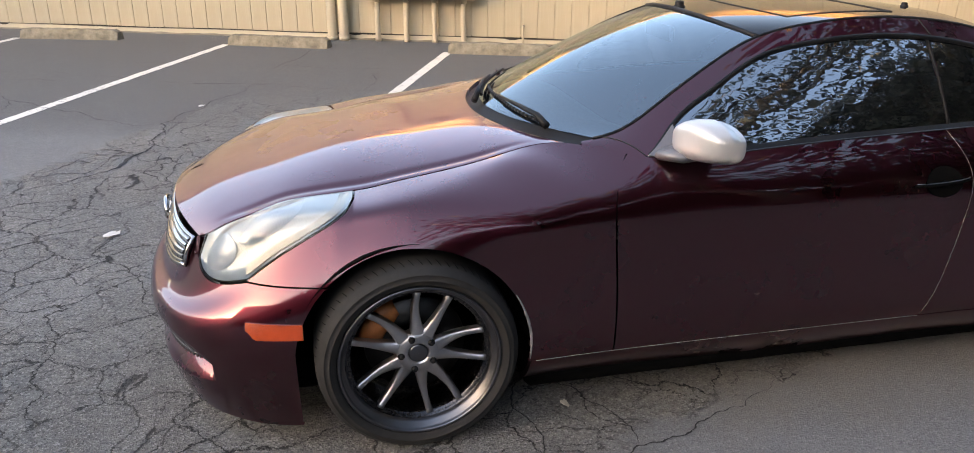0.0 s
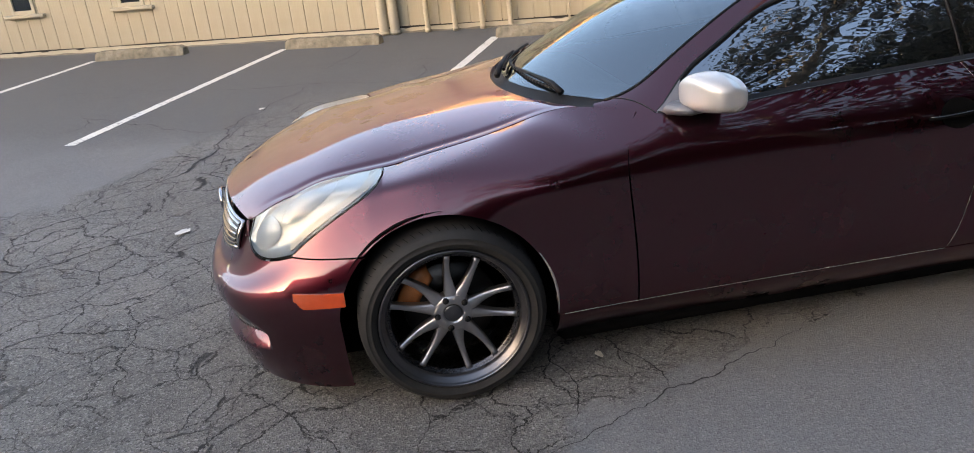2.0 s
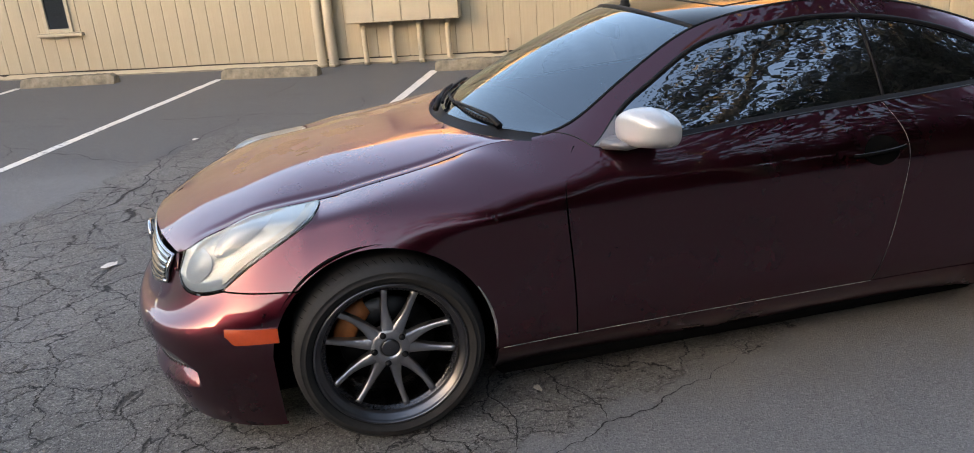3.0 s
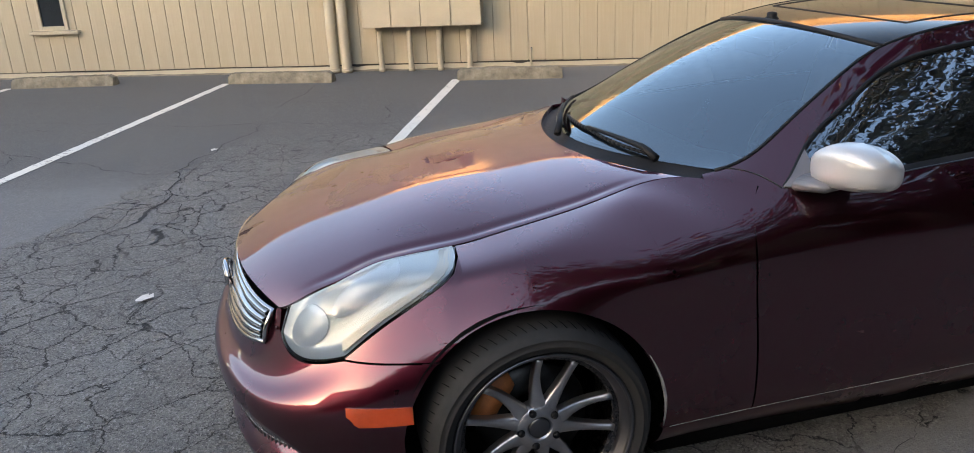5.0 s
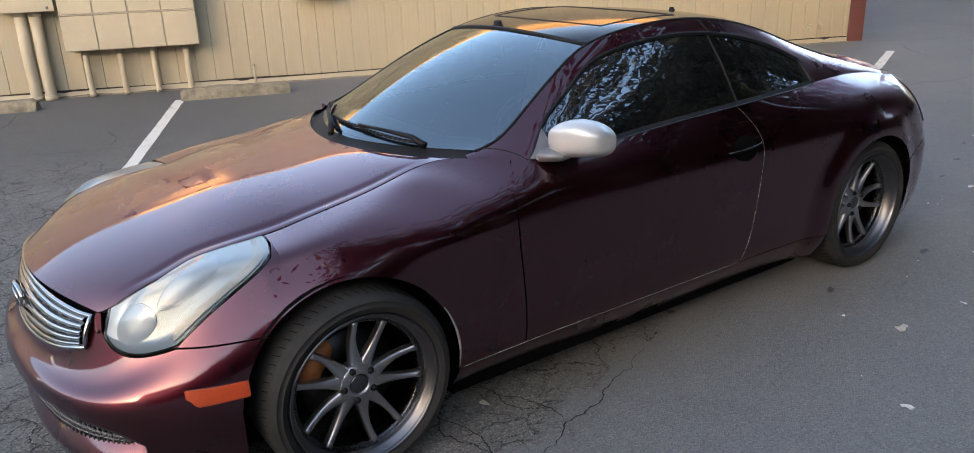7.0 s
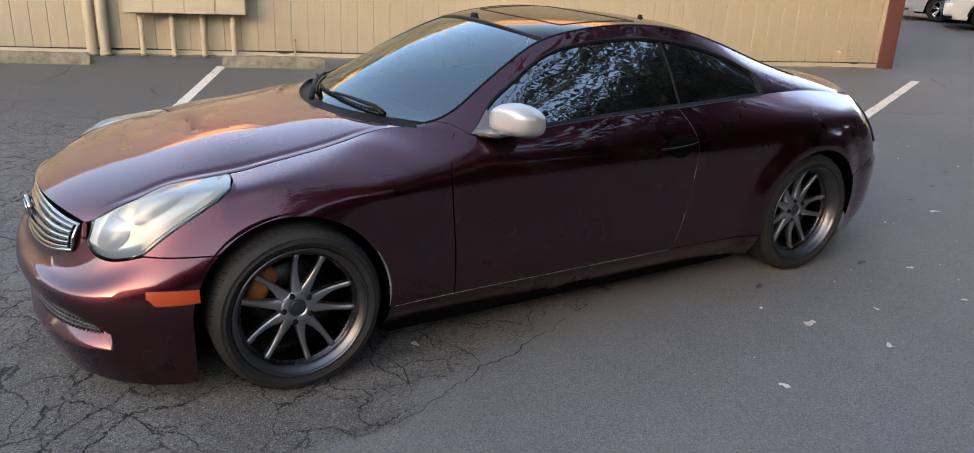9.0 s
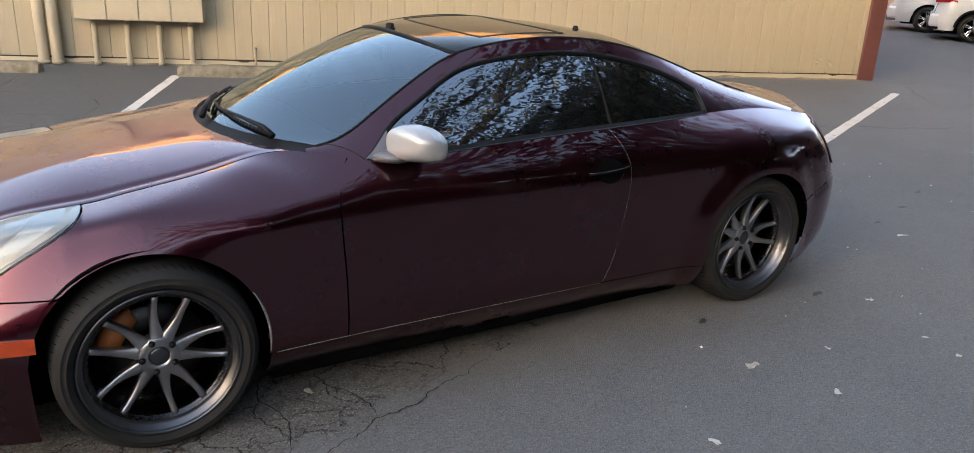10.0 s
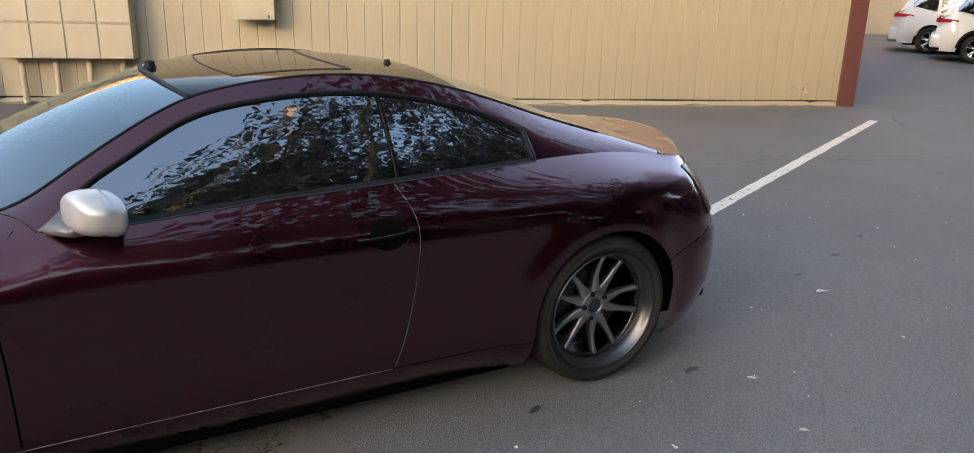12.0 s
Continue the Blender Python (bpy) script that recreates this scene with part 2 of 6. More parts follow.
# for the unseen dark walls added round the lot
BACKDROP = plain("dark_backdrop", (0.030, 0.027, 0.022), 0.9, 0.0, 0.3, 2.0, 0.3)
BLACK = plain("black_plastic", (0.008, 0.008, 0.009), 0.55, 0.0, 0.25, 9, 0.15, spec=0.15)
MIRROR_FOOT = plain("grey_foot", (0.13, 0.125, 0.13), 0.35, 0.3, 0.1, 9)
DARK_METAL = plain("dark_barrel", (0.055, 0.055, 0.060), 0.28, 1.0, 0.15, 9)
GRILLE_BRIGHT = plain("worn_chrome", (0.42, 0.41, 0.41), 0.14, 1.0, 0.08, 10)
LINER = plain("dark_liner", (0.003, 0.003, 0.003), 0.95, 0.0, 0.3, 6, spec=0.02)
GUNMETAL = plain("gunmetal_wheel", (0.37, 0.365, 0.37), 0.40, 1.0, 0.10, 8, 0.0, 0.3)
LIP = plain("polished_lip", (0.125, 0.125, 0.133), 0.36, 1.0, 0.08, 8)
CHROME = plain("chrome", (0.72, 0.72, 0.74), 0.08, 1.0, 0.05, 8)
SILVER = plain("silver_cap", (0.40, 0.40, 0.40), 0.42, 0.45, 0.05, 5, 0.0, 0.5)
LAMP_SILVER = plain("lamp_reflector", (0.38, 0.42, 0.43), 0.32, 0.4, 0.08, 12)
LAMP_GREY = plain("lamp_bezel", (0.44, 0.43, 0.38), 0.35, 0.2, 0.08, 12)
ORANGE = plain("amber_reflector", (0.40, 0.046, 0.008), 0.18, 0.0, 0.10, 40, 0.3, 1.0)
CALIPER = plain("brake_caliper", (0.42, 0.135, 0.04), 0.45, 0.1, 0.3, 14)
STEEL = plain("brake_disc", (0.045, 0.045, 0.045), 0.4, 1.0, 0.2, 12)
RED_LAMP = plain("tail_lamp_red", (0.35, 0.012, 0.015), 0.15, 0.0, 0.15, 10, 0.0, 1.0)
DARK_LAMP = plain("tail_lamp_dark", (0.03, 0.004, 0.005), 0.25, 0.0, 0.2, 10, spec=0.3)
GREY_TRIM = plain("grey_trim", (0.10, 0.10, 0.105), 0.5, 0.0, 0.15, 9)
CLOTH = plain("seat_cloth", (0.20, 0.20, 0.21), 0.85, 0.0, 0.2, 10)
BEIGE = plain("beige_enamel", (0.375, 0.324, 0.238), 0.6, 0.0, 0.08, 3.0, 0.15)
MAROON = plain("maroon_trim", (0.115, 0.040, 0.036), 0.6, 0.0, 0.15, 2.0, 0.2)
DARK = plain("dark_gap", (0.02, 0.018, 0.015), 0.9)
WHITE = plain("white_car_paint", (0.70, 0.71, 0.72), 0.25, 0.0, 0.04, 3, 0.0, 1.0)
SILVER_CAR = plain("silver_car_paint", (0.50, 0.52, 0.55), 0.45, 0.1, 0.04, 3, 0.0, 0.3)
BARK = plain("bark", (0.055, 0.042, 0.032), 0.95, 0.0, 0.4, 5, 0.8)
LITTER = plain("dry_leaf", (0.42, 0.38, 0.30), 0.8, 0.0, 0.35, 20)
PAPER = plain("pale_litter", (0.50, 0.48, 0.44), 0.85, 0.0, 0.2, 30)
CRACK = plain("crack_shadow", (0.016, 0.016, 0.016), 0.95, 0.0, 0.3, 30)
OIL = plain("oil_spot", (0.018, 0.018, 0.018), 0.6, 0.0, 0.4, 30)
WINDOW = plain("dark_window", (0.012, 0.014, 0.015), 0.06, 0.0, 0.2, 3, 0.0, 0.6)
ROOFING = plain("roof_fascia", (0.50, 0.40, 0.28), 0.8, 0.0, 0.12, 2.5, 0.3)
STUCCO = plain("stucco", (0.44, 0.36, 0.27), 0.9, 0.0, 0.12, 2.0, 0.4)


# ---------------------------------------------------------------- mesh helpers
def link_mesh(name, bm, material, parent=None, label="", smooth=True):
    me = bpy.data.meshes.new(name)
    bmesh.ops.recalc_face_normals(bm, faces=bm.faces)
    bm.to_mesh(me)
    bm.free()
    if smooth:
        me.polygons.foreach_set("use_smooth", [True] * len(me.polygons))
    me.materials.append(material)
    ob = new(name, me)
    if parent is not None:
        ob.parent = parent
    if label:
        ob["label"] = label
    return ob


def part(name, bm, material, parent, label="", smooth=True):
    """One mesh object under a thing or a part."""
    return link_mesh(name, bm, material, parent, label, smooth)


def empty(name, m=None):
    ob = new(name)
    if m is not None:
        ob.matrix_world = m
    return ob


def box(bm, lo, hi, bevel=0.0, segments=2):
    """A box between two corners, its edges rounded."""
    made = bmesh.ops.create_cube(bm, size=1)["verts"]
    lo, hi = Vector(lo), Vector(hi)
    for v in made:
        v.co = Vector([(lo[i] + hi[i]) / 2 + v.co[i] * (hi[i] - lo[i]) for i in range(3)])
    if bevel:
        edges = list({e for v in made for e in v.link_edges})
        bmesh.ops.bevel(bm, geom=edges, offset=bevel, segments=segments, affect="EDGES", profile=0.6)
    return bm


def boxed(lo, hi, bevel=0.0, segments=2):
    return box(bmesh.new(), lo, hi, bevel, segments)


def tube(bm, points, radius, sides=10, cap=True):
    """A round bar along points; radius may be a list."""
    pts = [Vector(p) for p in points]
    rad = radius if isinstance(radius, (list, tuple)) else [radius] * len(pts)
    rings = []
    for i, p in enumerate(pts):
        d = (pts[min(i + 1, len(pts) - 1)] - pts[max(i - 1, 0)]).normalized()
        a = d.orthogonal().normalized() if not rings else (ref - d * ref.dot(d)).normalized()
        ref = a
        b = d.cross(a)
        rings.append([bm.verts.new(p + (a * math.cos(k * math.tau / sides) + b * math.sin(k * math.tau / sides)) * rad[i]) for k in range(sides)])
    for r, q in zip(rings, rings[1:]):
        for k in range(sides):
            bm.faces.new((r[k], r[(k + 1) % sides], q[(k + 1) % sides], q[k]))
    if cap:
        bm.faces.new(rings[0][::-1])
        bm.faces.new(rings[-1])
    return bm


def revolve(bm, profile, sides=64, axis="y"):
    """A ring body about y: profile of (radius, y), open."""
    rows = []
    for r, h in profile:
        rows.append([bm.verts.new((r * math.cos(k * math.tau / sides), h, r * math.sin(k * math.tau / sides))) for k in range(sides)])
    for p, q in zip(rows, rows[1:]):
        for k in range(sides):
            bm.faces.new((p[k], p[(k + 1) % sides], q[(k + 1) % sides], q[k]))
    return bm


def spline(*keys, mirror=0):
    """A natural cubic through (x, value) keys. mirror 1: even about 0, -1: odd."""
    if mirror:
        keys = tuple((-x, mirror * v) for x, v in keys[:0:-1]) + keys
    xs, ys = np.array([k[0] for k in keys], float), np.array([k[1] for k in keys], float)
    n = len(xs)
    a, r = np.eye(n), np.zeros(n)
    h = np.diff(xs)
    for i in range(1, n - 1):
        a[i, i - 1:i + 2] = h[i - 1], 2 * (h[i - 1] + h[i]), h[i]
        r[i] = 6 * ((ys[i + 1] - ys[i]) / h[i] - (ys[i] - ys[i - 1]) / h[i - 1])
    second = np.linalg.solve(a, r)

    xl, yl, sl, hl, last = xs.tolist(), ys.tolist(), second.tolist(), h.tolist(), n - 2

    def at(x):
        x = xl[0] if x < xl[0] else xl[-1] if x > xl[-1] else x
        i = 0
        while i < last and x > xl[i + 1]:
            i += 1
        p, q, w = xl[i + 1] - x, x - xl[i], hl[i]
        return (sl[i] * p * p * p + sl[i + 1] * q * q * q) / (6 * w) + (yl[i] / w - sl[i] * w / 6) * p + (yl[i + 1] / w - sl[i + 1] * w / 6) * q

    return at


def solve(fn, target, lo, hi):
    """The place between lo and hi at which a rising function meets the target."""
    for _ in range(26):
        mid = (lo + hi) / 2
        if fn(mid) < target:
            lo = mid
        else:
            hi = mid
    return (lo + hi) / 2


def lerp(a, b, k):
    return a + (b - a) * k


def step(x, a, b):
    k = min(max((x - a) / (b - a), 0.0), 1.0)
    return k * k * (3 - 2 * k)


class Sheet:
    """Grids of points with exact normals, turned-in rims, joined into one mesh."""

    def __init__(self):
        self.v, self.n, self.f, self.rim = [], [], [], []

    def grid(self, fn, nu, nv, out, rim=0.014, ends=(0, 0, 0, 0)):
        """fn(a, b) for a, b in 0..1. out: a point inside the body, away from which normals turn. rim: depth of the turned edge."""
        e = 1e-3
        base = len(self.v)
        pts, nor = [], []
        for j in range(nv + 1):
            for i in range(nu + 1):
                a, b = i / nu, j / nv
                p = Vector(fn(a, b))
                a0, a1, b0, b1 = max(a - e, 0), min(a + e, 1), max(b - e, 0), min(b + e, 1)
                n = (Vector(fn(a1, b)) - Vector(fn(a0, b))).cross(Vector(fn(a, b1)) - Vector(fn(a, b0)))
                if n.length < 1e-14:
                    n = p - Vector(out)
                n.normalize()
                pts.append(p)
                nor.append(n)
        mid = (nv // 2) * (nu + 1) + nu // 2
        flip = nor[mid].dot(pts[mid] - Vector(out)) < 0
        if flip:
            nor = [-n for n in nor]
        self.v += pts
        self.n += nor
        for j in range(nv):
            for i in range(nu):
                q = [base + j * (nu + 1) + i, base + j * (nu + 1) + i + 1, base + (j + 1) * (nu + 1) + i + 1, base + (j + 1) * (nu + 1) + i]
                self.f.append(q[::-1] if flip else q)
        if rim:
            runs = [([i for i in range(nu + 1)], ends[2]), ([j * (nu + 1) + nu for j in range(nv + 1)], ends[1]),
                    ([nv * (nu + 1) + i for i in range(nu, -1, -1)], ends[3]), ([j * (nu + 1) for j in range(nv, -1, -1)], ends[0])]
            for run, skip in runs:
                if skip:
                    continue
                k = len(self.v)
                for i in run:
                    self.v.append(pts[i] - nor[i] * rim)
                    self.n.append(nor[i])
                for i in range(len(run) - 1):
                    q = [base + run[i], k + i, k + i + 1, base + run[i + 1]]
                    self.f.append(q[::-1] if flip else q)
                    self.rim.append(len(self.f) - 1)
        return self

    def build(self, name, material, parent, label=""):
        me = bpy.data.meshes.new(name)
        me.from_pydata([tuple(p) for p in self.v], [], self.f)
        flat = set(self.rim)
        me.polygons.foreach_set("use_smooth", [True] * len(me.polygons))
        me.update()
        normals = []
        for poly in me.polygons:
            for vi in poly.vertices:
                normals.append(tuple(poly.normal) if poly.index in flat else tuple(self.n[vi]))
        me.normals_split_custom_set(normals)
        me.materials.append(material)
        ob = new(name, me)
        ob.parent = parent
        if label:
            ob["label"] = label
        return ob


# ---------------------------------------------------------------- the setting: ground, markings, building
def ground_sheet():
    bm = bmesh.new()
    n = 40
    rows = [[bm.verts.new((-90 + 200 * i / n, -90 + 200 * j / n, 0)) for i in range(n + 1)] for j in range(n + 1)]
    for j in range(n):
        for i in range(n):
            bm.faces.new((rows[j][i], rows[j][i + 1], rows[j + 1][i + 1], rows[j + 1][i]))
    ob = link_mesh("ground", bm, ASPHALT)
    return tagged(ob, "grey weathered asphalt car park with a crazed old stretch", "ground", kind="structure")


ground_sheet()

WALL_TURN = 157.8
WALL = pose(10.574, 3.994, 0, 0, 0, WALL_TURN)      # local x runs along the wall, y out of it, z up


WALL_LONG, WALL_HIGH, BOARD = 24.0, 3.9, 0.2165


def base_strip():
    """The painted strip under the boards; its top edge is chipped and sags here and there."""
    rng = random.Random(17)
    b = bmesh.new()
    rows = []
    n = 260
    for i in range(n + 1):
        x = 0.131 + (WALL_LONG - 0.131) * i / n
        z = 0.066 + 0.004 * math.sin(x * 2.1) - (rng.uniform(0.012, 0.03) if rng.random() < 0.07 else 0.0)
        rows.append([b.verts.new((x, o, h)) for o, h in ((-0.006, z), (0.004, z - 0.003), (0.006 + rng.uniform(0, 0.006), 0.0), (-0.006, 0.0))])
    for p, q in zip(rows, rows[1:]):
        for j in range(4):
            b.faces.new((p[j], p[(j + 1) % 4], q[(j + 1) % 4], q[j]))
    return b


def asphalt_edge():
    """Dirt and broken asphalt heaped in a ragged line along the wall's foot."""
    rng = random.Random(23)
    b = bmesh.new()
    rows = []
    n = 400
    for i in range(n + 1):
        x = 0.05 + (WALL_LONG - 0.1) * i / n
        w = 0.035 + 0.05 * abs(noise.noise(Vector((x * 1.7, 3.0, 0)))) + rng.uniform(0, 0.012)
        h = 0.010 + 0.035 * max(0.0, noise.noise(Vector((x * 2.6, 9.0, 0)))) + rng.uniform(0, 0.006)
        rows.append([b.verts.new((x, o, z)) for o, z in ((0.014, 0.0), (0.014, h), (0.014 + w * 0.5, h * 0.7), (0.014 + w, 0.0))])
    for p, q in zip(rows, rows[1:]):
        for j in range(3):
            b.faces.new((p[j], p[j + 1], q[j + 1], q[j]))
    ob = link_mesh("asphalt_edge", b, CONCRETE, smooth=False)
    ob.matrix_world = WALL
    tagged(ob, "ragged line of dirt and broken asphalt along the wall", "dirt", kind="structure")


def building_wall():
    bm = boxed((0, -0.30, 0.0), (WALL_LONG, -0.009, WALL_HIGH))
    wall = link_mesh("wall_north", bm, SIDING, smooth=False)
    wall.matrix_world = WALL
    tagged(wall, "long building wall clad in beige vertical grooved boards", "wall", kind="structure")
    me = None
    s = 0.205
    while s < WALL_LONG - 0.02:
        w = BOARD - 0.005
        if me is None:
            b = bmesh.new()
            box(b, (0, -0.014, 0.082), (w, 0.0, WALL_HIGH - 0.02), 0.004, 1)
            ob = part("plank", b, SIDING, wall, smooth=False)
            me = ob.data
        else:
            ob = new("plank", me)
            ob.parent = wall
        ob.location = (s, 0.002 * math.sin(s * 7.3), 0.004 * math.sin(s * 3.1))
        s += BOARD
    b = boxed((0.131, -0.02, 0.082), (0.200, 0.012, WALL_HIGH - 0.02), 0.004, 1)
    part("corner_board", b, SIDING, wall, smooth=False)
    # flat dark strip stands for the shade in the joint under the boards
    b = boxed((0.131, -0.0085, 0.05), (WALL_LONG, -0.0065, 0.10))
    part("shadow_gap", b, DARK, wall, "dark strip painting the shade in the joint under the boards", smooth=False)
    part("base_board", base_strip(), BEIGE, wall, "beige painted base strip with a ragged foot", smooth=False)
    return wall


building_wall()
asphalt_edge()


def corner_post():
    b = boxed((-0.115, -0.20, 0.0), (0.128, 0.035, WALL_HIGH), 0.006, 1)
    ob = link_mesh("corner_post", b, MAROON, smooth=False)
    ob.matrix_world = WALL
    tagged(ob, "dark maroon painted board on the building's corner", "post", kind="structure")


corner_post()


def building_rest():
    """The parts of the building that close it: end wall, eave, roof."""
    b = bmesh.new()
    box(b, (0.0, -14.0, 0.0), (0.25, -0.31, WALL_HIGH))
    ob = link_mesh("wall_east", b, SIDING, smooth=False)
    ob.matrix_world = WALL
    tagged(ob, "beige end wall of the long building", "wall", kind="structure")
    b = boxed((-0.5, -14.2, WALL_HIGH + 0.005), (WALL_LONG + 0.3, 0.10, WALL_HIGH + 0.16), 0.01, 1)
    ob = link_mesh("roof", b, ROOFING, smooth=False)
    ob.matrix_world = WALL
    tagged(ob, "flat roof edge with a sunlit tan fascia", "roof", kind="structure")


building_rest()


def wall_window(name, s0, s1, z0, z1):
    w = empty(name, WALL)
    tagged(w, "narrow dark window with a beige frame and sill", "window", kind="structure")
    part("pane", boxed((s0, -0.002, z0), (s1, 0.008, z1), 0.002, 1), WINDOW, w, smooth=False)
    f = 0.055
    for name, lo, hi in (("jamb", (s0 - f, 0.003, z0 - f), (s0, 0.032, z1 + f)), ("jamb", (s1, 0.003, z0 - f), (s1 + f, 0.032, z1 + f)),
                         ("head", (s0, 0.003, z1), (s1, 0.032, z1 + f)), ("rail", (s0, 0.003, z0 - f), (s1, 0.032, z0))):
        part(name, boxed(lo, hi, 0.004, 1), BEIGE, w, smooth=False)
    part("window_sill", boxed((s0 - 0.21, 0.003, z0 - f - 0.05), (s1 + 0.18, 0.075, z0 - f - 0.003), 0.006, 1), BEIGE, w, smooth=False)


wall_window("window_1", 14.86, 15.18, 0.69, 1.75)
wall_window("window_2", 16.73, 17.05, 0.69, 1.75)


def meter_cabinet():
    s0, s1, z0, z1, d = 9.19, 10.70, 0.565, 1.78, 0.26
    c = empty("meter_cabinet", WALL)
    tagged(c, "wall-mounted beige steel meter cabinet with four doors", "cabinet")
    part("body", boxed((s0 + 0.01, 0.006, z0), (s1 - 0.01, d - 0.012, z1), 0.006, 1), BEIGE, c, smooth=False)
    w = (s1 - s0) / 4
    for k in range(4):
        a = s0 + k * w
        for lo, hi in ((z0 + 0.002, 0.970), (0.990, z1 - 0.002)):
            part("door", boxed((a + 0.006, d - 0.010, lo), (a + w - 0.006, d + 0.006, hi), 0.004, 1), BEIGE, c, smooth=False)
        for j in range(2):
            b = bmesh.new()
            tube(b, [(a + w * (0.25 + 0.45 * j), d + 0.004, 0.977), (a + w * (0.25 + 0.45 * j), d + 0.016, 0.975)], 0.009, 8)
            part("screw", b, BEIGE, c)
    part("hinge_rail", boxed((s0, d + 0.001, 0.972), (s1, d + 0.013, 0.988), 0.003, 1), BEIGE, c, smooth=False)


def conduit(s, o, z0, z1, r, label):
    b = bmesh.new()
    tube(b, [(s, o, z0), (s, o, z0 + 0.06), (s + 0.004, o, (z0 + z1) / 2), (s, o, z1)], [r * 1.02, r, r, r], 16)
    for z in (z0 + 0.03, z1 - 0.03):
        tube(b, [(s, o, z - 0.025), (s, o, z + 0.025)], r * 1.13, 16)
    ob = link_mesh("conduit", b, BEIGE)
    ob.matrix_world = WALL
    return tagged(ob, label, "pipe", "conduits on the wall")


meter_cabinet()
for s in (10.527, 10.14, 9.762, 9.38):
    conduit(s, 0.10, 0.0, 0.563, 0.036, "beige painted conduit under the meter cabinet")
for s in (11.15, 10.99):
    conduit(s, 0.11, 0.0, 1.037, 0.066, "thick beige painted conduit beside the meter cabinet")


def junction_box(s0, s1, z0, z1, d, label):
    c = empty("junction_box", WALL)
    tagged(c, label, "box")
    part("body", boxed((s0, 0.004, z0), (s1, d, z1), 0.006, 1), BEIGE, c, smooth=False)
    part("cover", boxed((s0 - 0.008, d + 0.001, z0 - 0.006), (s1 + 0.008, d + 0.012, z1 + 0.006), 0.004, 1), BEIGE, c, smooth=False)
    part("latch", boxed((s0 + 0.05, d + 0.0125, z0 + 0.02), (s0 + 0.075, d + 0.028, z0 + 0.05), 0.003, 1), GREY_TRIM, c, smooth=False)


junction_box(10.74, 11.40, 1.040, 1.95, 0.24, "beige steel box above two thick conduits")
junction_box(7.545, 8.02, 1.05, 1.70, 0.24, "small beige steel box on the boarded wall")


def wall_lamp():
    """A dark-framed fixture high on the wall, and the mast beside it."""
    c = empty("wall_lamp", WALL)
    tagged(c, "dark-framed square lamp high on the boarded wall", "lamp")
    part("housing", boxed((10.12, 0.004, 3.32), (10.50, 0.14, 3.58), 0.012, 2), BEIGE, c)
    for lo, hi in (((10.10, 0.142, 3.30), (10.52, 0.160, 3.335)), ((10.10, 0.142, 3.565), (10.52, 0.160, 3.60)), ((10.10, 0.142, 3.337), (10.135, 0.160, 3.563)), ((10.485, 0.142, 3.337), (10.52, 0.160, 3.563))):
        part("frame", boxed(lo, hi, 0.004, 1), BLACK, c, smooth=False)
    b = bmesh.new()
    tube(b, [(10.66, 0.10, 1.952), (10.66, 0.10, 2.6), (10.66, 0.10, 3.1), (10.66, 0.14, 3.22), (10.66, 0.24, 3.20)], 0.035, 12)
    ob = link_mesh("service_mast", b, GREY_TRIM)
    ob.matrix_world = WALL
    tagged(ob, "dark service mast rising from the steel box", "pipe")


wall_lamp()


def stub_pipe():
    b = bmesh.new()
    tube(b, [(8.61, 0.06, 0.0), (8.61, 0.06, 0.20), (8.61, 0.05, 0.225), (8.61, 0.0, 0.235)], 0.014, 10)
    ob = link_mesh("stub_pipe", b, BEIGE)
    ob.matrix_world = WALL
    tagged(ob, "thin beige stub pipe at the foot of the wall", "pipe")


stub_pipe()


def spigot(s, z):
    t = empty("spigot", WALL)
    tagged(t, "small beige painted garden tap on the wall", "tap", "taps on the wall")
    b = bmesh.new()
    tube(b, [(s, 0.002, z), (s, 0.05, z), (s, 0.08, z - 0.01), (s, 0.095, z - 0.05)], [0.02, 0.018, 0.018, 0.020], 12)
    part("body", b, BEIGE, t)
    b = bmesh.new()
    tube(b, [(s, 0.055, z + 0.012), (s, 0.058, z + 0.045)], 0.008, 8)
    revolve_b = bmesh.new()
    revolve(revolve_b, [(0.0, 0.0), (0.026, 0.0), (0.030, 0.006), (0.026, 0.012), (0.0, 0.012)], 14)
    bmesh.ops.transform(revolve_b, matrix=pose(s, 0.058, z + 0.045, 90, 0, 0), verts=revolve_b.verts)
    part("wheel", revolve_b, BEIGE, t)
    part("stem", b, BEIGE, t)


spigot(0.79, 0.24)
spigot(0.62, 0.24)


def stripe(name, a, b, width, label):
    """A painted bay line from a to b."""
    a, b = Vector((*a, 0.004)), Vector((*b, 0.004))
    d = (b - a).normalized()
    n = Vector((-d.y, d.x, 0)) * width / 2
    bm = bmesh.new()
    k = max(2, int((b - a).length / 0.08))
    rng = random.Random(int(a.x * 100))
    rows = []
    for i in range(k + 1):
        p = a.lerp(b, i / k)
        rows.append([bm.verts.new(p + n * (1 + rng.uniform(-0.10, 0.10))), bm.verts.new(p - n * (1 + rng.uniform(-0.10, 0.10)))])
    for r, q in zip(rows, rows[1:]):
        bm.faces.new((r[0], r[1], q[1], q[0]))
    ob = link_mesh(name, bm, LINE, smooth=False)
    return tagged(ob, label, "road marking", kind="structure")


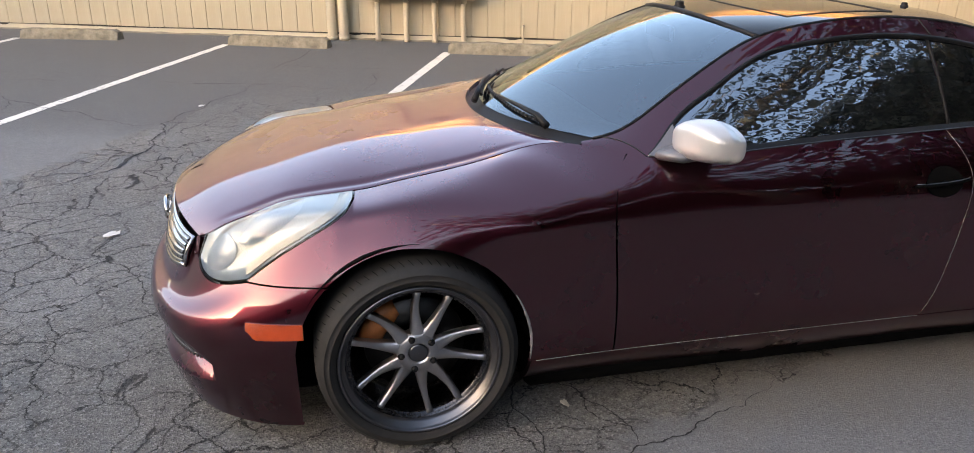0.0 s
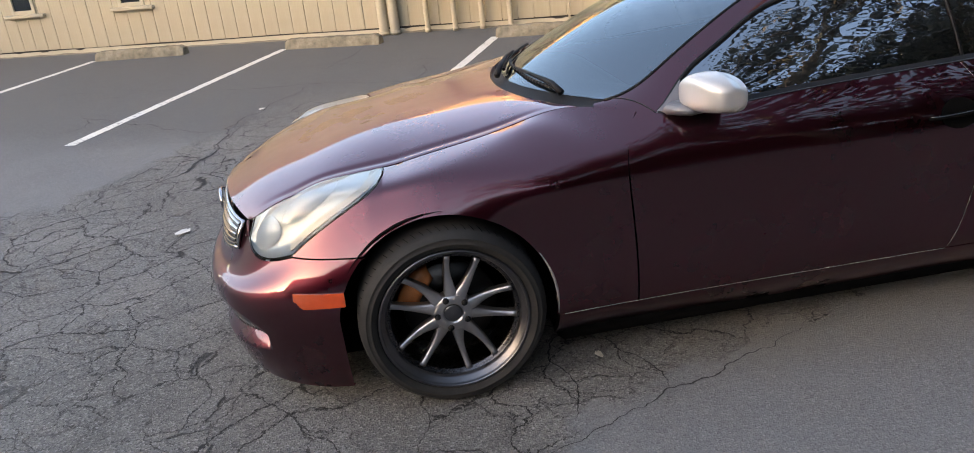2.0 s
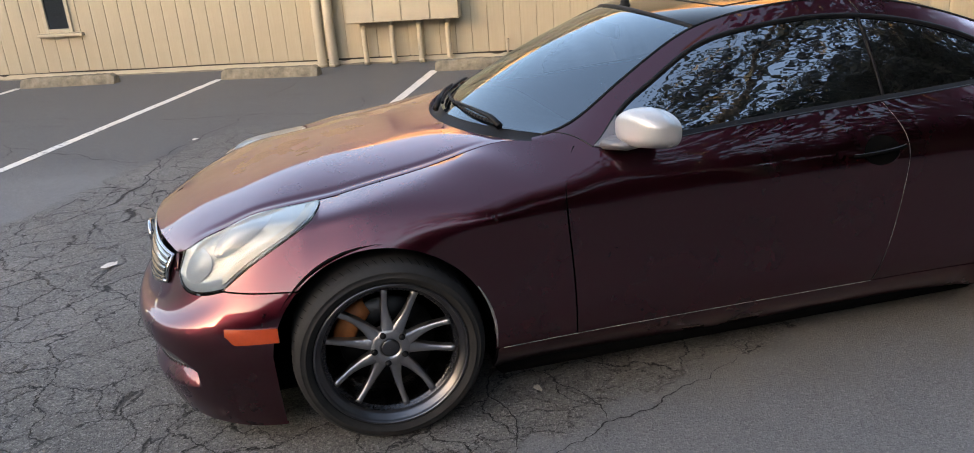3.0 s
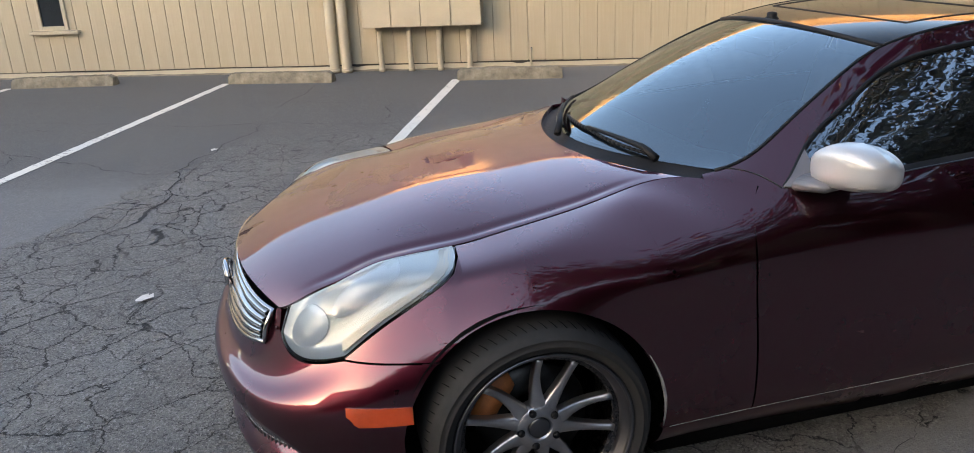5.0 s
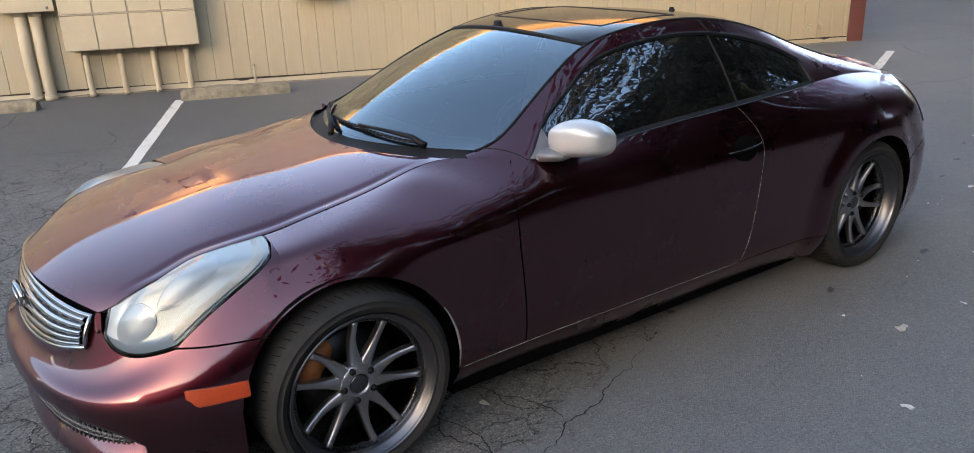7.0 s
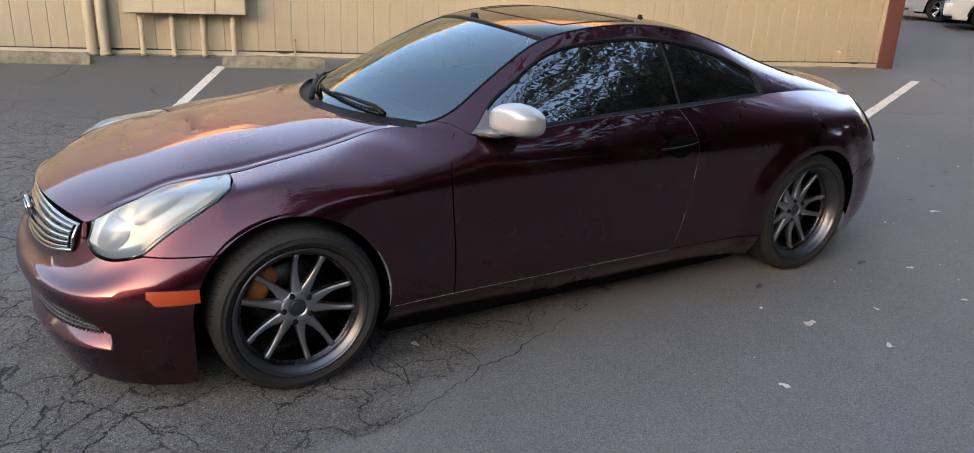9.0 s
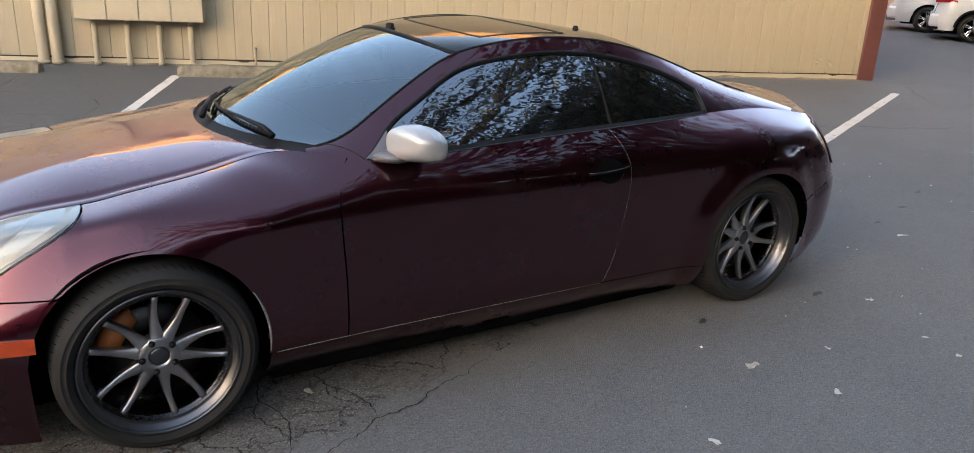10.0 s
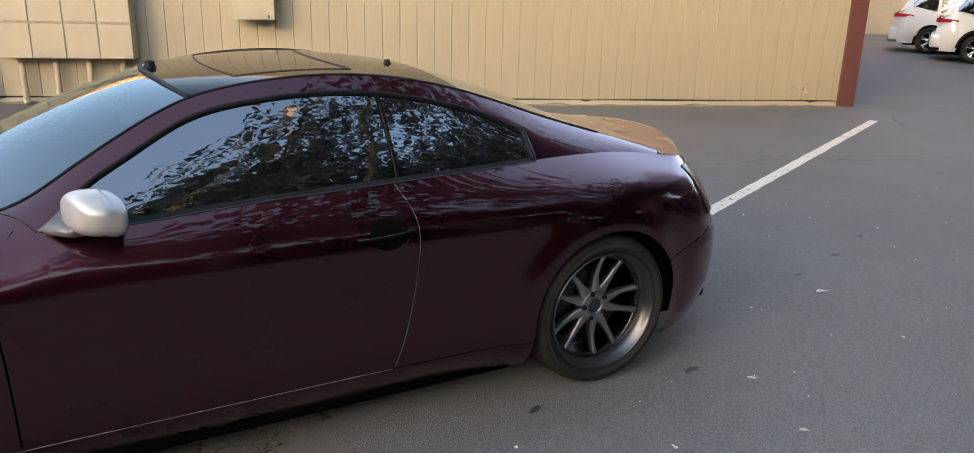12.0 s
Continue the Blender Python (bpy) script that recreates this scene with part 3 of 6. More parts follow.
for a, b in (((-2.75, 3.96), (-1.15, 7.93)), ((-5.32, 5.15), (-3.87, 9.02)), ((-0.02, 3.15), (1.52, 6.80)), ((5.10, 0.86), (9.95, 3.06)), ((5.2, 1.05), (6.71, 4.75))):
    stripe("bay_line", a, b, 0.105, "worn white painted parking bay line")


def wheel_stop(a, b, hgt, label):
    """A concrete wheel stop lying from a to b (its front foot line)."""
    a, b = Vector((*a, 0)), Vector((*b, 0))
    d = (b - a)
    long = d.length
    bm = bmesh.new()
    k = 24
    rng = random.Random(int(a.x * 50) + 7)
    prof = [(0.0, 0.0), (0.012, hgt * 0.55), (0.03, hgt * 0.93), (0.05, hgt), (0.13, hgt), (0.15, hgt * 0.93), (0.17, hgt * 0.5), (0.18, 0.0)]
    rows = []
    for i in range(k + 1):
        edge = 0.03 if i in (0, k) else 0.0
        rows.append([bm.verts.new((long * i / k, o + rng.uniform(-0.004, 0.004), max(0.0, z - edge * (z > 0.02) + (rng.uniform(-0.006, 0.004) if z > 0.01 else 0)))) for o, z in prof])
    for r, q in zip(rows, rows[1:]):
        for j in range(len(prof) - 1):
            bm.faces.new((r[j], r[j + 1], q[j + 1], q[j]))
    bm.faces.new(rows[0])
    bm.faces.new(rows[-1][::-1])
    ob = link_mesh("wheel_stop", bm, CONCRETE, smooth=False)
    ob.matrix_world = pose(a.x, a.y, 0, 0, 0, math.degrees(math.atan2(d.y, d.x)))
    tagged(ob, label, "wheel stop", "wheel stops along the wall")


for a, b, l in (((-3.84, 8.97), (-2.56, 8.55), "weathered grey concrete wheel stop before the wall"), ((-1.13, 7.89), (0.09, 7.34), "weathered grey concrete wheel stop with a chipped end"),
                ((1.51, 6.72), (2.66, 6.27), "weathered brownish concrete wheel stop near the meter cabinet")):
    wheel_stop(a, b, 0.13, l)


def crack_line(points, width, seed):
    """A jagged open crack along a coarse line."""
    rng = random.Random(seed)
    pts = [Vector((*p, 0.0035)) for p in points]
    for _ in range(5):
        out = [pts[0]]
        for p, q in zip(pts, pts[1:]):
            d = q - p
            side = Vector((-d.y, d.x, 0))
            out += [p.lerp(q, 0.5) + side * rng.uniform(-0.13, 0.13), q]
        pts = out
    bm = bmesh.new()
    rows = []
    n = len(pts)
    for i, p in enumerate(pts):
        d = (pts[min(i + 1, n - 1)] - pts[max(i - 1, 0)]).normalized()
        w = width * (0.25 + 0.75 * abs(noise.noise(p * 2.3))) * rng.uniform(0.5, 1.3) * min(1, 4 * i / n + 0.15, 4 * (n - 1 - i) / n + 0.15)
        s = Vector((-d.y, d.x, 0)) * w
        rows.append((bm.verts.new(p + s), bm.verts.new(p - s)))
    for r, q in zip(rows, rows[1:]):
        bm.faces.new((r[0], r[1], q[1], q[0]))
    ob = link_mesh("asphalt_crack", bm, CRACK, smooth=False)
    tagged(ob, "dark open crack in the asphalt", "crack", kind="structure")


LONG_CRACKS = (
    (((-0.49, 5.30), (-0.76, 5.27), (-0.90, 4.83), (-1.12, 4.35), (-1.32, 4.04), (-1.41, 3.80), (-1.35, 3.55), (-1.39, 3.07), (-1.51, 2.72), (-1.91, 2.30), (-2.3, 1.9)), 0.017),
    (((-3.01, 5.24), (-2.88, 5.00), (-2.68, 4.86), (-2.29, 4.44), (-2.01, 4.16), (-1.59, 3.78), (-1.43, 3.79)), 0.012),
    (((-4.4, 8.1), (-2.42, 7.11), (-1.41, 6.68), (-0.49, 6.35), (0.34, 5.98), (1.9, 5.38)), 0.009),
    (((-4.2, 6.85), (-3.36, 6.51), (-2.17, 5.98), (-0.76, 5.34), (0.24, 4.80), (1.3, 4.40)), 0.008),
    (((5.0, 2.55), (7.01, 2.01), (8.04, 1.56), (8.96, 1.09), (10.2, 0.2)), 0.012),
    (((0.2, -1.27), (0.38, -1.22), (0.71, -1.05), (1.06, -0.93), (1.5, -0.72)), 0.006),
)
for i, (c, w) in enumerate(LONG_CRACKS):
    crack_line(c, w, 40 + i)
SHORT_CRACKS = (
    (((-2.88, 5.00), (-2.81, 4.82), (-2.83, 4.60), (-3.1, 4.4)), 0.012),
    (((-0.09, 7.30), (-0.23, 6.81), (-0.49, 6.31), (-0.57, 6.08)), 0.014),
    (((-1.39, 3.07), (-1.29, 2.63), (-1.35, 2.44), (-1.2, 2.2)), 0.010),
    (((-3.21, 5.96), (-2.87, 6.00), (-2.52, 5.77)), 0.010),
    (((-1.37, 2.88), (-1.75, 2.95), (-2.02, 2.59)), 0.009),
    (((0.36, -1.12), (0.42, -0.93), (0.36, -0.75), (0.45, -0.55)), 0.007),
    (((0.72, -1.04), (0.70, -0.85), (0.62, -0.72)), 0.007),
    (((0.58, 5.78), (0.50, 5.35), (0.34, 4.86)), 0.009),
    (((10.2, 0.2), (11.6, 1.3)), 0.012),
    (((10.6, 3.9), (11.3, 3.3), (12.2, 3.1)), 0.014),
    (((10.78, 3.68), (10.11, 2.84), (9.9, 2.5)), 0.012),
)
for i, (c, w) in enumerate(SHORT_CRACKS):
    crack_line(c, w, 60 + i)


def litter(n, seed):
    """Scraps of pale leaf and paper scattered over the asphalt."""
    rng = random.Random(seed)
    bm = bmesh.new()
    for _ in range(n):
        x, y = rng.uniform(1.8, 8.5), rng.uniform(-3.2, 1.2)
        if x < 3.9 and y > -0.98:
            continue
        r = rng.choice((0.002, 0.003, 0.003, 0.004, 0.005, 0.008))
        k = rng.randint(4, 6)
        turn = rng.uniform(0, 6.3)
        c = bm.verts.new((x, y, 0.010 + rng.uniform(0, 0.006)))
        ring = [bm.verts.new((x + r * rng.uniform(0.6, 1.6) * math.cos(turn + j * math.tau / k), y + r * rng.uniform(0.6, 1.6) * math.sin(turn + j * math.tau / k), 0.004 + rng.uniform(0, 0.006))) for j in range(k)]
        for j in range(k):
            bm.faces.new((c, ring[j], ring[(j + 1) % k]))
    ob = link_mesh("ground_litter", bm, PAPER, smooth=False)
    tagged(ob, "tiny pale scraps and petals scattered on the asphalt", "litter", kind="stuff")


litter(110, 5)


def leaf_scrap(x, y, size, turn, mat, label, name="fallen_leaf"):
    rng = random.Random(int(x * 1000 + y * 77))
    bm = bmesh.new()
    pts = []
    k = 10
    for j in range(k):
        a = j * math.tau / k
        r = size * (0.55 + 0.45 * abs(math.cos(a * 1.5))) * rng.uniform(0.8, 1.15)
        pts.append(bm.verts.new((r * math.cos(a) * 1.5, r * math.sin(a) * 0.8, 0.004 + rng.uniform(0, size * 0.35))))
    c = bm.verts.new((0, 0, 0.006 + size * 0.15))
    for j in range(k):
        bm.faces.new((c, pts[j], pts[(j + 1) % k]))
    ob = link_mesh(name, bm, mat, smooth=False)
    ob.matrix_world = pose(x, y, 0, 0, 0, turn)
    tagged(ob, label, "leaf", "fallen leaves")


for i, (x, y, s) in enumerate(((2.33, -1.40, 0.032), (2.48, -1.72, 0.022), (2.78, -1.44, 0.014), (3.32, -1.58, 0.016), (3.28, -1.76, 0.016), (-1.345, 1.307, 0.045),
                               (0.55, -0.76, 0.020), (3.46, -1.17, 0.022), (-1.15, 4.4, 0.028), (-2.2, 0.6, 0.02), (1.75, -1.75, 0.02), (4.6, -0.6, 0.03))):
    leaf_scrap(x, y, s, 47 * i, PAPER if i % 3 else LITTER, "curled pale dry leaf lying on the asphalt")


def oil_spot(x, y, sx, sy, turn):
    rng = random.Random(int(x * 911))
    bm = bmesh.new()
    k = 18
    c = bm.verts.new((0, 0, 0.0038))
    ring = [bm.verts.new((sx * math.cos(j * math.tau / k) * rng.uniform(0.6, 1.1), sy * math.sin(j * math.tau / k) * rng.uniform(0.6, 1.1), 0.0036)) for j in range(k)]
    for j in range(k):
        bm.faces.new((c, ring[j], ring[(j + 1) % k]))
    ob = link_mesh("oil_spot", bm, OIL, smooth=False)
    ob.matrix_world = pose(x, y, 0, 0, 0, turn)
    tagged(ob, "small dark oil stain on the asphalt", "stain", kind="structure")


for x, y, sx, sy, t in ((3.27, -0.99, 0.055, 0.02, 10), (2.46, -0.97, 0.04, 0.018, 30), (5.2, -0.2, 0.05, 0.02, 0), (5.7, 0.0, 0.06, 0.015, 20), (4.7, -0.35, 0.03, 0.015, 0)):
    oil_spot(x, y, sx, sy, t)


def far_wall(name, a, b, high, label, mat=STUCCO):
    a, b = Vector((*a, 0)), Vector((*b, 0))
    d = b - a
    ob = link_mesh(name, boxed((0, 0, 0), (d.length, 0.3, high), 0.01, 1), mat, smooth=False)
    ob.matrix_world = pose(a.x, a.y, 0, 0, 0, math.degrees(math.atan2(d.y, d.x)))
    return tagged(ob, label, "wall", kind="structure")


far_wall("wall_far_east", (14.5, 19.0), (37.4, 6.1), 5.0, "tan stucco wall of a building beyond the car park")


# ---------------------------------------------------------------- the coupe: x runs to its tail, y to its right, z up
CAR = empty("coupe_car")
tagged(CAR, "dark maroon two-door coupe with a black roof parked on asphalt", "car")

OX = spline((0, -0.895), (1, -0.878), (2, -0.830), (3, -0.738), (4, -0.602), (5, -0.428), (6, -0.200), (7, 0.0), (8, 0.35), (9, 0.75), (10, 1.3), (11, 1.95),
            (12, 2.4), (13, 2.85), (14, 3.2), (15, 3.45), (16, 3.62), (17, 3.72), (18, 3.745), mirror=1)
OY = spline((0, 0.0), (1, 0.25), (2, 0.475), (3, 0.660), (4, 0.780), (5, 0.850), (6, 0.882), (7, 0.895), (8, 0.882), (9, 0.872), (10, 0.872), (11, 0.874),
            (12, 0.884), (13, 0.900), (14, 0.880), (15, 0.815), (16, 0.67), (17, 0.40), (18, 0.0), mirror=-1)
# the upright section at each place round the outline: heights, and how far each lies inside the outline
ZB = spline((0, 0.125), (3, 0.105), (5, 0.090), (6.5, 0.108), (7.5, 0.128), (10, 0.130), (12, 0.130), (13, 0.135), (15, 0.145), (18, 0.22))
DB = spline((0, 0.062), (3, 0.055), (5, 0.045), (6.8, 0.055), (7.6, 0.098), (10, 0.108), (12, 0.100), (13, 0.05), (15, 0.07), (18, 0.10))
Z1, D1 = spline((0, 0.225), (5, 0.235), (10, 0.27), (13, 0.27), (18, 0.31)), spline((0, 0.025), (5, 0.012), (10, 0.014), (13, 0.012), (18, 0.03))
ZW = spline((0, 0.385), (3, 0.415), (4, 0.43), (5, 0.445), (7, 0.47), (10, 0.47), (13, 0.48), (18, 0.46))
Z3 = spline((0, 0.455), (2, 0.465), (3, 0.485), (4, 0.535), (5, 0.590), (6, 0.630), (7, 0.650), (10, 0.655), (13, 0.67), (15, 0.66), (18, 0.64))
D3 = spline((0, 0.030), (2, 0.038), (3, 0.046), (4, 0.053), (5, 0.047), (6, 0.030), (7, 0.014), (8, 0.009), (10, 0.009), (13, 0.006), (15, 0.022), (16, 0.026), (18, 0.015))
Z4 = spline((0, 0.515), (2, 0.525), (3, 0.565), (4, 0.645), (5, 0.715), (6, 0.765), (7, 0.790), (8, 0.810), (10, 0.80), (13, 0.825), (15, 0.81), (18, 0.80))
D4 = spline((0, 0.076), (2, 0.084), (3, 0.098), (4, 0.110), (5, 0.115), (6, 0.106), (7, 0.092), (8, 0.062), (9, 0.034), (10, 0.025), (11.5, 0.026), (13, 0.040), (15, 0.10), (16, 0.11), (18, 0.06))
ZT = spline((0, 0.683), (1, 0.678), (2, 0.664), (2.5, 0.662), (3, 0.695), (4, 0.765), (5, 0.822), (6, 0.850), (7, 0.872), (8, 0.914), (8.6, 0.932), (9.1, 0.914), (9.5, 0.912),
            (10, 0.928), (11, 0.950), (12, 0.957), (13, 0.955), (14, 0.930), (15, 0.900), (16, 0.885), (18, 0.88))
DT = spline((0, 0.120), (1, 0.122), (2, 0.132), (2.5, 0.145), (3, 0.165), (4, 0.188), (5, 0.198), (6, 0.200), (7, 0.222), (8, 0.272), (8.6, 0.275), (9.1, 0.125), (9.5, 0.112),
            (10, 0.124), (11, 0.138), (12, 0.185), (13, 0.255), (14, 0.265), (15, 0.21), (16, 0.18), (18, 0.12))
VK = (0.0, 0.2, 0.4, 0.6, 0.8, 1.0)


# over the front wheel the fender's top is a flat shoulder that reaches in to the hood's seam
SEAM_IN = spline((2.7, 0.0), (3.4, 0.008), (4, 0.030), (5, 0.075), (6, 0.098), (6.5, 0.090), (7, 0.076), (7.5, 0.066), (8, 0.045), (8.6, 0.0), (9.2, 0.0))
CREST_IN = spline((2.7, 0.0), (4, 0.065), (5, 0.115), (6, 0.145), (7, 0.145), (8, 0.105), (8.6, 0.06), (9.2, 0.05))


def profile(u):
    k = abs(u)
    zt, dt = ZT(k), DT(k)
    zf, df = spline(*zip(VK, (ZB(k), Z1(k), ZW(k), Z3(k), Z4(k), zt))), spline(*zip(VK, (DB(k), D1(k), 0.0, D3(k), D4(k), dt)))
    w = step(k, 2.8, 4.6) * (1 - step(k, 7.9, 8.6))
    if w <= 0:
        return zf, df
    shift = SEAM_IN(k)
    z_top, d_top = zt - 0.011 * step(k, 3.2, 5.5) * (1 - step(k, 7.6, 8.6)) - 0.33 * shift, dt + shift
    zc, dc = lerp(zf(0.9), z_top - 0.012, w), lerp(df(0.9), d_top - CREST_IN(k), w)
    keys = (*VK[:5], 0.9, 1.0)
    return spline(*zip(keys, (ZB(k), Z1(k), ZW(k), Z3(k), min(Z4(k), zc - 0.034), zc, z_top))), spline(*zip(keys, (DB(k), D1(k), 0.0, D3(k), D4(k), dc, d_top)))


PROFILES = {}


def section(u):
    """Height and inset splines, outline point and inward way at u, kept for the next call."""
    key = round(u, 6)
    if key not in PROFILES:
        e = 1e-3
        tx, ty = OX(abs(u) + e) - OX(abs(u) - e), OY(abs(u) + e) - OY(abs(u) - e)
        w = math.hypot(tx, ty)
        s = -1 if u < 0 else 1
        PROFILES[key] = (*profile(u), OX(abs(u)), s * OY(abs(u)), ty / w, -s * tx / w)
    return PROFILES[key]


def flare(x, z):
    """The rear arch swells out towards its rim."""
    if x < 2.2:
        return 0.0
    r = math.hypot(x - 2.85, (z - 0.325) * (1.0 if z > 0.325 else 0.6))
    return 0.026 * (1 - step(r, 0.375, 0.520)) * (1 - step(x, 3.05, 3.30))


def flank(u, v, push=0.0):
    """The body's side skin: u round the outline from the nose (0) to the tail (18), below 0 on the left; v from the foot to the top edge."""
    zf, df, x, y, nx, ny = section(u)
    z = zf(v)
    d = df(v) - push - flare(x, z)
    return Vector((x + nx * d, y + ny * d, z))


UX = {}


def u_at(x):
    key = round(x, 6)
    if key not in UX:
        UX[key] = solve(OX, x, 0, 18)
    return UX[key]


def v_at(u, z):
    """Where the section first reaches the height z, below the crest if it has one."""
    zf = section(u)[0]
    return solve(zf, z, 0, 0.9 if zf(0.9) > z else 1)


IN = (1.4, 0.0, 0.45)
SIDES = ((-1, "left"), (1, "right"))

# lines on the body: door cuts, lamp edges, arches
DOOR_F = spline((0.10, 0.690), (0.27, 0.682), (0.53, 0.675), (0.70, 0.664), (0.80, 0.668), (0.88, 0.705), (0.95, 0.760))
DOOR_R = spline((0.10, 1.83), (0.27, 1.895), (0.45, 1.950), (0.61, 1.985), (0.75, 2.000), (0.86, 1.990), (0.97, 1.930))
ARCH_F, ARCH_R, ARCH_Z = 0.378, 0.365, 0.325
LAMP_U0, LAMP_U1 = 2.78, 6.10
SKIRT = 0.262
BUMPER_Z = 0.588


LAMP_FOOT = spline((2.60, 0.635), (2.85, 0.600), (3.2, 0.576), (3.6, 0.569), (4.0, 0.577), (4.45, 0.595))


def lamp_low(u):
    """Height of the headlamp's lower and outer edge."""
    if u < 4.45:
        return LAMP_FOOT(u)
    return 0.595 + 0.214 * min((u - 4.45) / 1.65, 1.05)


def bumper_z(u):
    return lamp_low(u) - 0.007 if u < 4.45 else BUMPER_Z


def lamp_top_v(u):
    tip = v_at(LAMP_U1, lamp_low(LAMP_U1) + 0.002)
    return 1.0 - (1.0 - tip) * step(u, 5.15, LAMP_U1 + 0.25) / step(LAMP_U1, 5.15, LAMP_U1 + 0.25)


def arch_z(x, xc, r):
    k = (x - xc) / r
    return ARCH_Z + r * math.sqrt(max(0.0, 1 - k * k))


MOUTH_TOP = spline((0, 0.400), (2, 0.394), (2.6, 0.386), (3.0, 0.374), (3.4, 0.352), (3.75, 0.318), (5, 0.285))


def mouth_low(k):
    """Height of the low intake's front lip."""
    return 0.198 + 0.013 * k


def mouth_high(k):
    """Height of the low intake's upper edge."""
    return MOUTH_TOP(k)


def ledge(k):
    """How far the intake's painted foot rises on its way in."""
    return min(0.058, 0.66 * (mouth_high(k) - mouth_low(k)))


def mouth_depth(k):
    return 0.046 * (1 - step(k, 3.66, 3.76))


def grille_foot(k):
    """Height of the grille's lower edge."""
    return 0.502 + 0.058 * (k / 2.4) ** 2


def bumper_top(u):
    k = abs(u)
    if k < 2.40:
        return v_at(k, grille_foot(k))
    if k < 2.58:
        return lerp(v_at(2.40, grille_foot(2.40)), 1.0, min(1.0, (k - 2.40) / 0.05))
    return lerp(1.0, v_at(k, bumper_z(k)), min(1.0, (k - 2.58) / 0.10))


def front_bumper():
    end = u_at(-ARCH_F + 0.004)

    def fn(a, b):
        u = lerp(-end, end, a)
        k = abs(u)
        lo, hi, deep = mouth_low(k), mouth_high(k), mouth_depth(k)
        v0, v1, v2, v3 = v_at(k, lo), v_at(k, lo + ledge(k)), v_at(k, hi - 0.004), v_at(k, hi)
        if b < 0.30:
            return flank(u, v0 * b / 0.30)
        if b < 0.42:
            f = (b - 0.30) / 0.12
            return flank(u, lerp(v0, v1, f), -deep * f ** 1.25)
        if b < 0.58:
            return flank(u, lerp(v1, v2, (b - 0.42) / 0.16), -deep)
        if b < 0.64:
            f = (b - 0.58) / 0.06
            return flank(u, lerp(v2, v3, f), -deep * (1 - f))
        return flank(u, lerp(v3, bumper_top(u), (b - 0.64) / 0.36))

    sh = Sheet().grid(fn, 280, 100, IN, 0.014, (1, 1, 0, 0))
    for s in (-1, 1):
        def corner(a, b, s=s):
            x1 = -math.sqrt(ARCH_F ** 2 - (BUMPER_Z - ARCH_Z) ** 2)
            x = lerp(-ARCH_F + 0.004, x1, a)
            u = u_at(x)
            return flank(s * u, lerp(v_at(u, arch_z(x, 0.0, ARCH_F)), bumper_top(u), b))
        sh.grid(corner, 16, 10, IN, 0.02, (1, 0, 0, 0))
    ob = sh.build("front_bumper", PAINT, CAR, "maroon front bumper with a low wide intake")
    # near-black backing sheet, painting the shade behind the mesh, and the intake's mesh
    def backing(a, c):
        u = lerp(-3.4, 3.4, a)
        k = abs(u)
        return flank(u, v_at(k, lerp(mouth_low(k) + ledge(k) - 0.004, mouth_high(k) - 0.003, c)), -0.043)
    Sheet().grid(backing, 60, 6, IN, 0).build("intake_back", LINER, ob, "near-black sheet for the shade behind the intake mesh")
    b = bmesh.new()
    for k in range(-30, 31):
        u, w = k * 0.112, (k + 0.9) * 0.112
        tube(b, [flank(u, v_at(abs(u), mouth_low(abs(u)) + ledge(abs(u))), -0.036), flank(w, v_at(abs(w), mouth_high(abs(w)) - 0.004), -0.036)], 0.0028, 5)
        tube(b, [flank(w, v_at(abs(w), mouth_low(abs(w)) + ledge(abs(w))), -0.034), flank(u, v_at(abs(u), mouth_high(abs(u)) - 0.004), -0.034)], 0.0028, 5)
    for f in (0.2, 0.4, 0.6, 0.8):
        tube(b, [flank(u * 0.1, v_at(abs(u * 0.1), lerp(mouth_low(abs(u * 0.1)) + ledge(abs(u * 0.1)), mouth_high(abs(u * 0.1)), f)), -0.035) for u in range(-34, 35)], 0.0028, 5)
    part("intake_mesh", b, GREY_TRIM, ob, "dark plastic intake mesh")
    for s, _ in SIDES:
        def mark(a, b, s=s):
            x = lerp(-0.518, -0.345, a)
            u = u_at(x)
            z = lerp(0.431 + 0.030 * (1 - step(a, 0, 0.18)), 0.485 - 0.004 * a, b)
            return flank(s * u, v_at(u, z), 0.006)
        Sheet().grid(mark, 16, 6, IN, 0.008).build("side_marker", ORANGE, ob, "orange plastic side marker")
    for s in (-1, 1):
        b = bmesh.new()
        tube(b, [flank(s * 2.62, v_at(2.62, 0.615), 0.002), flank(s * 2.62, v_at(2.62, 0.615), 0.006)], 0.006, 8)
        part("tow_plug", b, PAINT, ob)
    return ob


front_bumper()


